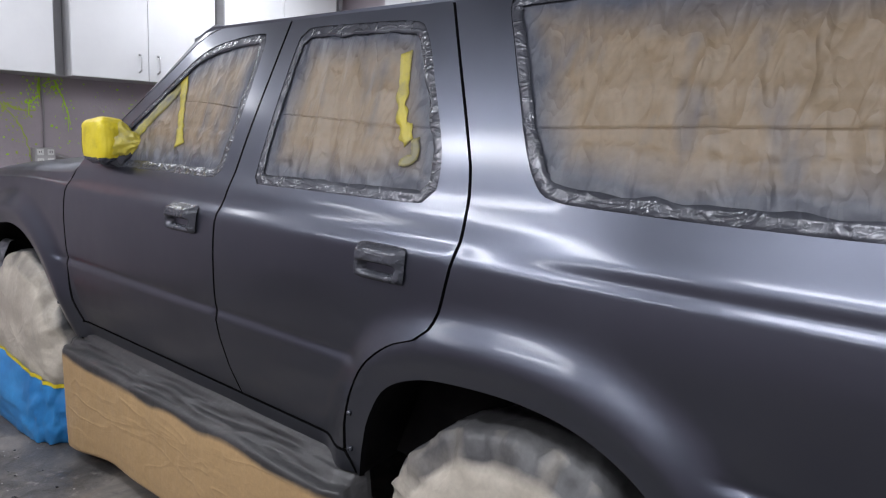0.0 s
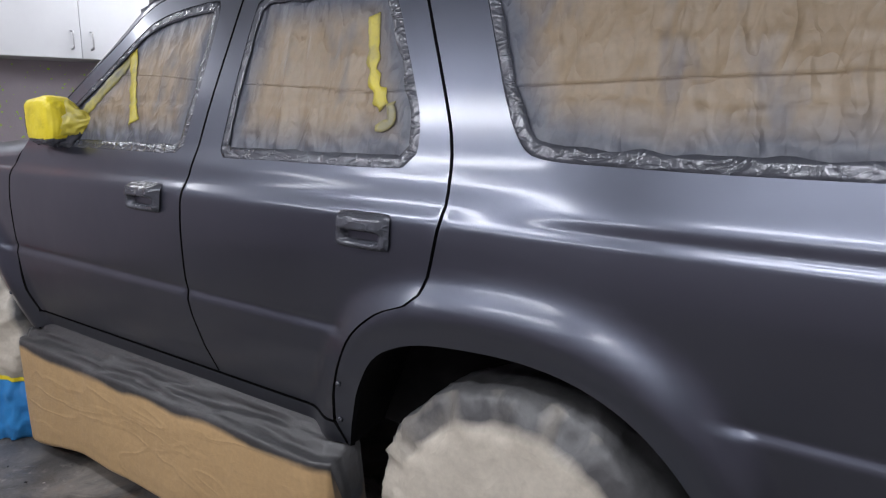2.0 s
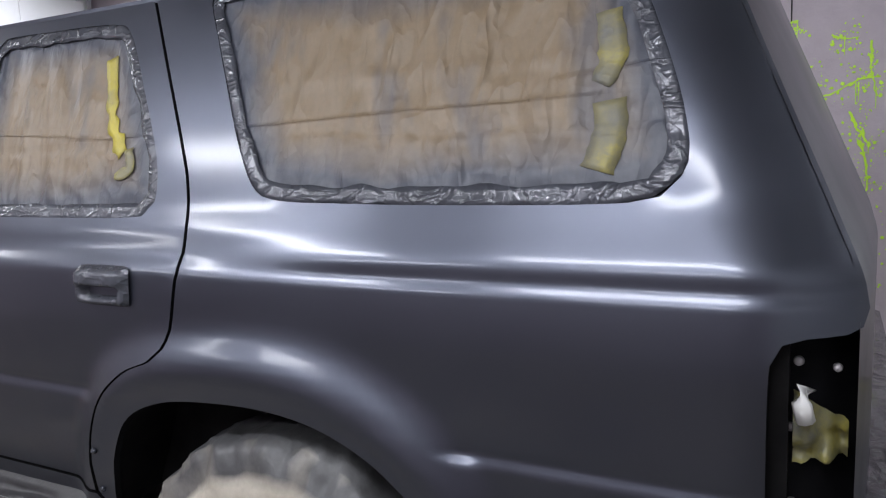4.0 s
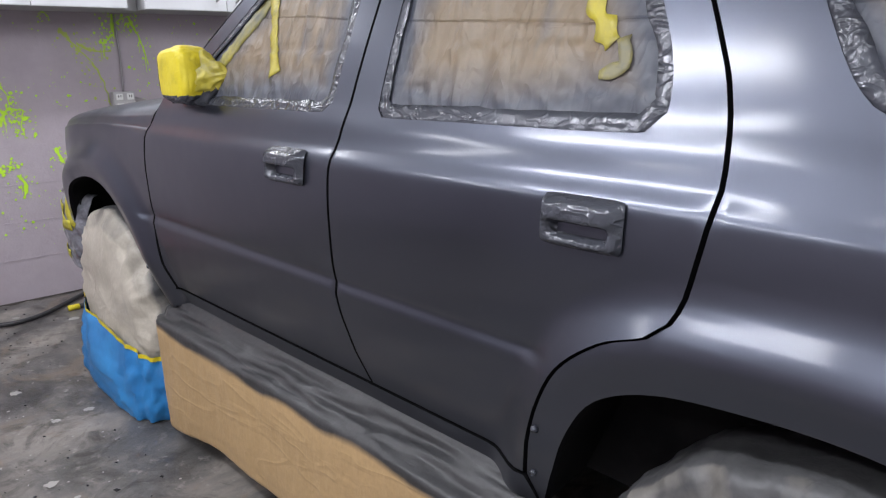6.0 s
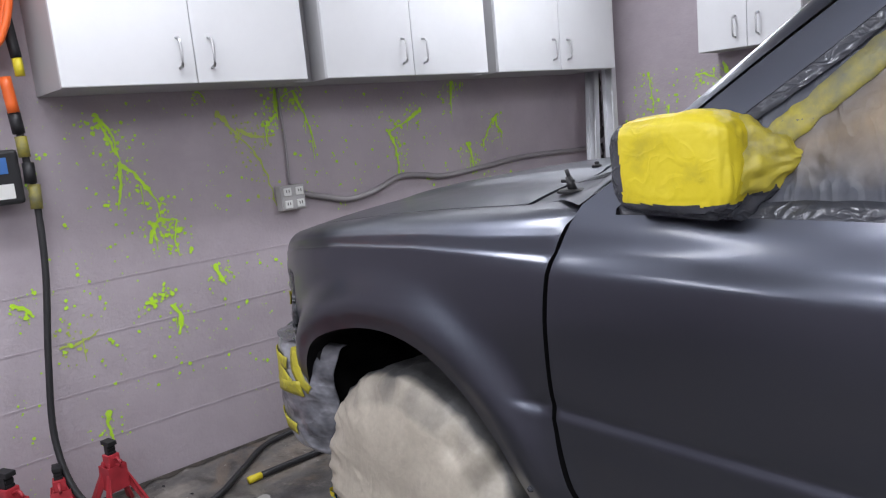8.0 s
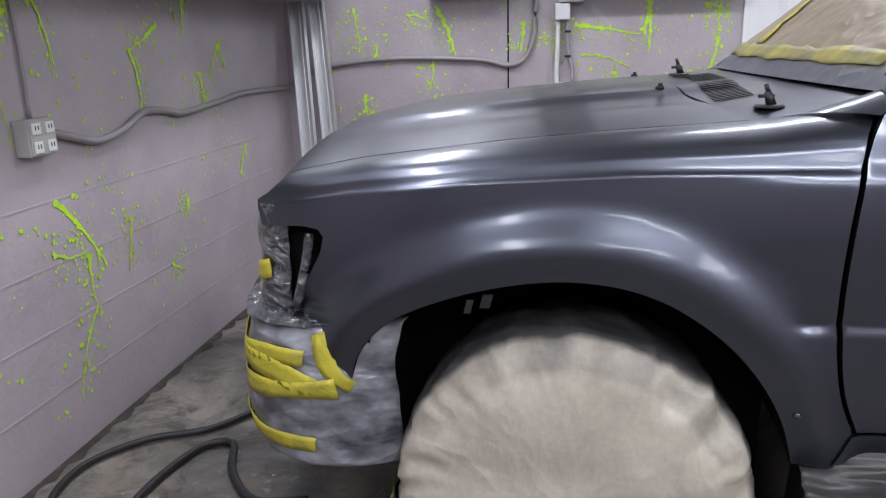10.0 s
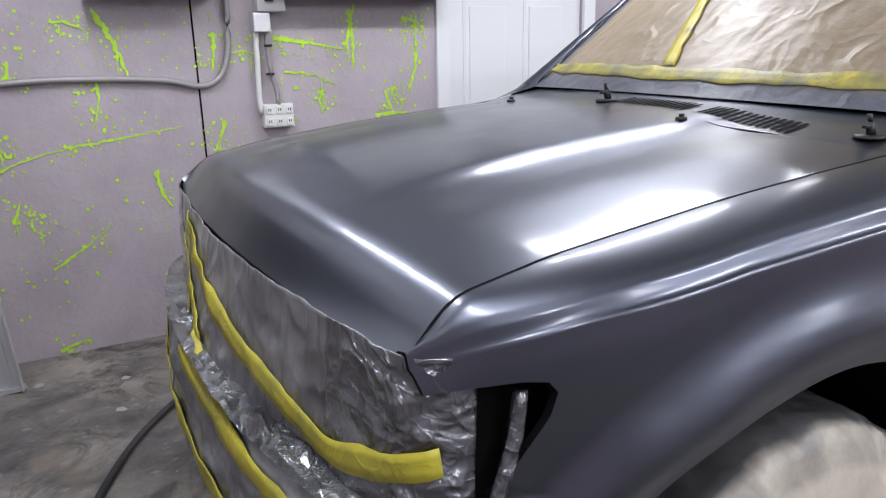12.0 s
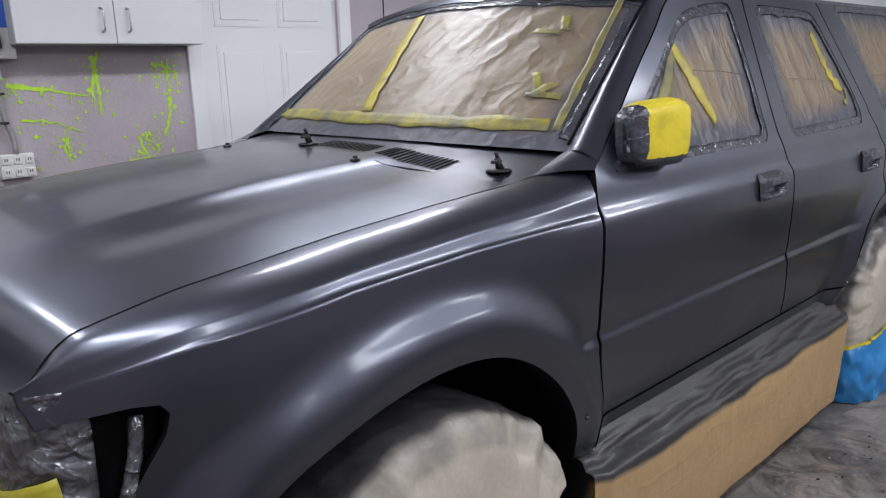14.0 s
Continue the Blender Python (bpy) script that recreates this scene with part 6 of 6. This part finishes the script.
pipe("air_hose", [(WX + 0.09, -1.22, 1.55), (WX + 0.10, -1.215, 1.34), (WX + 0.10, -1.205, 1.19), (WX + 0.11, -1.22, 0.93), (WX + 0.12, -1.265, 0.62), (WX + 0.14, -1.295, 0.34), (WX + 0.22, -1.27, 0.14), (-1.30, -1.17, 0.03), (-1.20, -1.02, 0.018), (-1.22, -0.86, 0.018), (-1.36, -0.68, 0.018), (-1.50, -0.50, 0.018), (-1.52, -0.30, 0.018), (-1.40, -0.13, 0.018), (-1.20, -0.02, 0.018), (-1.02, 0.3, 0.018), (-1.08, 0.55, 0.018), (-1.00, 0.80, 0.018), (-0.86, 1.08, 0.018), (-0.7, 1.3, 0.018)], 0.012, HOSE, "black rubber air hose trailing over the floor", "hose", sides=10)
pipe("air_hose", [(-1.25, -0.655, 0.016), (-1.25, -0.49, 0.016), (-1.24, -0.32, 0.016), (-1.19, -0.15, 0.016), (-1.10, -0.12, 0.016), (-1.03, -0.28, 0.016), (-0.90, -0.42, 0.016), (-0.74, -0.40, 0.016)], 0.013, HOSE, "short black hose end with a taped tip", "hose", sides=10)
pipe("hose_tip", [(-1.25, -0.71, 0.016), (-1.25, -0.655, 0.016)], 0.015, YELLOW, "yellow taped tip of a black hose", "hose")
for k_, (za, zb, m_) in enumerate(((1.60, 1.48, ORANGE), (1.485, 1.41, BLACK), (1.40, 1.33, YELLOWDIM), (1.31, 1.24, BLACK), (1.235, 1.15, YELLOWDIM))):
    pipe("hose_joint", [(WX + 0.10, -1.232 + 0.012 * k_ * 0.6, za), (WX + 0.105, -1.225 + 0.004 * k_, zb)], 0.020, m_, "wrapped joint of the hanging air hose", "hose")
# coiled orange hose on the wall
for k_ in range(5):
    pts = []
    for i in range(25):
        a = 2 * math.pi * i / 24
        pts.append((WX + 0.05 + 0.028 * k_, -1.30 + (0.10 + 0.006 * k_) * math.cos(a), 2.0 + (0.30 + 0.008 * k_) * math.sin(a)))
    pipe("coiled_hose", pts, 0.013, ORANGE, "coil of orange air hose hung on the wall", "hose")
pipe("hose_tail", [(WX + 0.12, -1.20, 1.80), (WX + 0.12, -1.195, 1.72), (WX + 0.12, -1.19, 1.66)], 0.018, BLACK, "black hose end hanging from the coil", "hose")
pipe("hose_tail", [(WX + 0.12, -1.19, 1.66), (WX + 0.12, -1.188, 1.60)], 0.016, YELLOW, "yellow tip of the hanging hose", "hose")


def build_gauge():
    e = holder("air_regulator", "black wall-mounted air dryer with a blue display", "regulator", at=(WX, -1.28, 1.2))
    part("case", box(WX + 0.001, WX + 0.10, -1.42, -1.235, 1.175, 1.36, 0.012), BLACK, e)
    part("display", box(WX + 0.10, WX + 0.103, -1.36, -1.275, 1.28, 1.335), mat("blue_display", (0.06, 0.16, 0.42), 0.2), e, "blue display")
    part("label_plate", box(WX + 0.10, WX + 0.103, -1.36, -1.265, 1.195, 1.245), OUTWHITE, e, "white label")


build_gauge()


# ---------------------------------------------------------------- garage door and filter frame
def track(x0, x1, y, material, label):
    e = holder("ceiling_track", label, "track", "garage door tracks", ((x0 + x1) / 2, y, CEIL))
    part("rail", box(x0, x1, y - 0.025, y + 0.025, 2.34, 2.39, 0.004), material, e)
    for x in (x0 + 0.15, (x0 + x1) / 2, x1 - 0.15):
        part("hanger", box(x - 0.015, x + 0.015, y - 0.004, y + 0.004, 2.388, CEIL, 0.001), STEEL, e)


def build_garage():
    e = holder("garage_door", "white ribbed sectional garage door, partly raised", "garage door", at=(GX, 0, 0.47))
    tagged(e, kind="structure")
    seams = [0.47, 0.976, 1.40, 1.85, 2.30]
    for z0, z1 in zip(seams, seams[1:]):
        bm = box(GX, GX + 0.04, -2.6, 1.7, z0 + 0.004, z1 - 0.004, 0.004)
        h = z1 - z0
        for k in (0.18, 0.5, 0.82):
            z = z0 + h * k
            box(GX - 0.010, GX + 0.004, -2.6, 1.7, z - 0.022, z + 0.022, 0.006, bm)
        part("panel", bm, GDOOR, e)
    part("strut", box(GX - 0.035, GX - 0.001, -2.6, 1.7, 1.395, 1.425, 0.004), DOORWHITE, e, "white stiffening strut")
    part("strut", box(GX - 0.035, GX - 0.001, -2.6, 1.7, 1.84, 1.87, 0.004), STEEL, e, "steel stiffening strut")
    part("centre_stile", box(GX - 0.02, GX - 0.001, -0.42, -0.36, 1.40, 2.30, 0.003), STEEL, e, "steel stile")
    part("bottom_seal", box(GX - 0.005, GX + 0.045, -2.6, 1.7, 0.45, 0.474, 0.006), DOORWHITE, e)
    for y in (-2.55, 1.66):
        track(0.9, GX - 0.25, y, STEEL, "galvanised garage door track hung from the ceiling")
    track(1.6, GX - 0.1, -0.39, DOORWHITE, "white opener rail hung from the ceiling")
    f = holder("filter_frame", "lumber frame with black exhaust filters under the garage door", "filter frame", at=(GX + 0.03, 0, 0))
    for y in (-2.5, -1.6, -0.70, 0.20, 1.10):
        part("post", box(GX - 0.06, GX - 0.02, y - 0.045, y + 0.045, 0.04, 0.47, 0.004), WOOD, f, "green-tinted lumber post")
    part("bottom_rail", box(GX - 0.06, GX - 0.02, -2.6, 1.7, 0.0, 0.038, 0.004), WOOD, f)
    part("top_rail", box(GX - 0.058, GX - 0.022, -2.6, 1.7, 0.472, 0.51, 0.004), WOOD, f)
    for y in (-2.05, -1.15, -0.25, 0.65):
        bm = box(GX - 0.012, GX + 0.0, y - 0.36, y + 0.36, 0.06, 0.45)
        rows = 12
        for i in range(rows):
            for j in range(13):
                yy = y - 0.34 + 0.68 * (j + 0.5 * (i % 2)) / 13
                zz = 0.075 + 0.36 * i / rows
                bmesh.ops.create_cone(bm, cap_ends=True, segments=6, radius1=0.017, radius2=0.006, depth=0.012, matrix=pose(GX - 0.017, yy, zz, 0, -90) @ Matrix.Diagonal((0.5, 1.3, 1, 1)))
        part("filter", bm, FILTER, f, "black dimpled filter")
        part("film", box(GX - 0.022, GX - 0.018, y - 0.40, y - 0.34, 0.04, 0.2), BLUE, f, "strip of blue film")


GX = 4.12
GDOOR = mat("white_garage_door", (0.55, 0.56, 0.57), 0.45)
mottle(GDOOR, 3, [(0.3, (0.48, 0.49, 0.50)), (0.7, (0.60, 0.61, 0.62))])
FILTER = mat("black_filter", (0.03, 0.032, 0.035), 0.8)
mottle(FILTER, 12, [(0.3, (0.015, 0.016, 0.018)), (0.65, (0.04, 0.042, 0.045)), (0.85, (0.22, 0.23, 0.24))])
build_garage()
pipe("extension_cord", [(3.45, 2.02, 0.012), (3.60, 1.98, 0.012), (3.75, 2.0, 0.02), (3.72, 2.05, 0.06), (3.55, 2.05, 0.03), (3.7, 1.94, 0.012), (4.0, 1.9, 0.012)], 0.007, YELLOW, "yellow extension cord looped on the floor", "cord")
# floor debris
rng_ = random.Random(4)
pts_, fcs_ = [], []
for k_ in range(260):
    u_, v_ = rng_.uniform(-1.5, 1.8), rng_.uniform(-2.4, -0.9) if k_ % 3 else rng_.uniform(-0.9, 1.9)
    splat_mesh(pts_, fcs_, lambda a, b: (a, b, 0.0025), u_, v_, 0.003 + 0.02 * rng_.random() ** 4, rng_)
tagged(mesh_object("floor_spots", pts_, fcs_, mat("pale_drips", (0.34, 0.33, 0.31), 0.6), None, smooth=False), "pale paint drips dried on the concrete floor", "paint drips", kind="stuff")


# ---- paint flakes and grit on the floor
def build_debris(name, label, material, spots, seed):
    rng = random.Random(seed)
    verts, faces = [], []
    for cx, cy, spread, count, big in spots:
        for k in range(count):
            x, y = rng.gauss(cx, spread), rng.gauss(cy, spread * 0.5)
            if y > -0.98 and x > -0.3:
                y = -0.98 - abs(y + 0.98)
            r = big * (0.3 + rng.random() ** 2)
            n = rng.choice((4, 5, 6))
            a0 = rng.random() * 6.28
            base = len(verts)
            for j in range(n):
                q = r * (0.5 + 0.7 * rng.random())
                verts.append((x + q * math.cos(a0 + 6.283 * j / n), y + 0.7 * q * math.sin(a0 + 6.283 * j / n), 0.0015 + 0.002 * rng.random()))
            verts.append((x, y, 0.003 + 0.25 * r))
            faces += [(base + j, base + (j + 1) % n, base + n) for j in range(n)]
    ob = mesh_object(name, verts, faces, material, None, smooth=False)
    tagged(ob, label, "debris", kind="stuff")


build_debris("floor_grit", "dark grit and paint flakes scattered on the concrete floor", BLACK, [(1.2, -1.35, 0.35, 130, 0.011), (0.2, -1.5, 0.5, 110, 0.008), (-1.0, -1.1, 0.35, 110, 0.008), (2.0, -1.3, 0.3, 60, 0.009)], 5)
build_debris("floor_crumbs", "pale dust crumbs scattered on the concrete floor", BOXGREY, [(1.0, -1.3, 0.5, 40, 0.005), (0.0, -1.4, 0.6, 40, 0.004), (-1.0, -1.0, 0.5, 60, 0.004)], 6)


# ---- broken corner joint and dirt along the wall's foot
def jagged(name, rows, place, material, label, category):
    """A ragged strip between two uneven borders; rows are distance along, lower and upper border."""
    verts, faces = [], []
    for u, a, b in rows:
        verts += [place(u, a, 0.0), place(u, a * 0.6 + b * 0.4, 1.0), place(u, b, 0.0)]
    for i in range(len(rows) - 1):
        for k in (0, 1):
            q = 3 * i + k
            faces.append((q, q + 1, q + 4, q + 3))
    return tagged(mesh_object(name, verts, faces, material, None, smooth=False), label, category, kind="structure")


CRACK = mat("crumbling_mortar", (0.05, 0.045, 0.042), 0.9)
mottle(CRACK, 40, [(0.35, (0.012, 0.011, 0.011)), (0.6, (0.05, 0.044, 0.042)), (0.8, (0.16, 0.14, 0.14))])
relief(CRACK, 60, 0.8, 0.01)
rng_ = random.Random(8)
jagged("corner_crack", [(0.03 + 0.02 * k, -0.004 - 0.014 * rng_.random(), 0.004 + 0.014 * rng_.random()) for k in range(76)],
       lambda u, v, lift: (-1.558 + v, WY - 0.003 - 0.002 * lift, u), CRACK, "dark crumbling joint in the wall's corner", "crack")
GRIME = mat("wall_foot_grime", (0.05, 0.042, 0.036), 0.8)
mottle(GRIME, 14, [(0.35, (0.02, 0.018, 0.016)), (0.6, (0.06, 0.05, 0.042)), (0.8, (0.14, 0.115, 0.09))])
jagged("floor_grime", [(-1.6 + 0.03 * k, 0.0, 0.012 + 0.05 * abs(noise.noise(Vector((k * 0.23, 3, 1)))) + 0.02 * rng_.random()) for k in range(120)],
       lambda u, v, lift: (WX + 0.002 + v, u, 0.003 + 0.001 * lift), GRIME, "dark grime along the foot of the wall", "grime")

for x0_, z0_, w_ in ((-0.262, 0.640, 0.018), (-0.222, 0.655, 0.026)):
    bm = box(x0_, x0_ + w_, -0.487, -0.4815, z0_, z0_ + 0.036, 0.002)
    for v_ in bm.verts:
        v_.co.x += 0.25 * (v_.co.z - z0_) + 6.0 * (v_.co.z - z0_ - 0.018) ** 2
    part("torn_label", bm, OUTWHITE, CAR, "torn white label inside the wheel well")
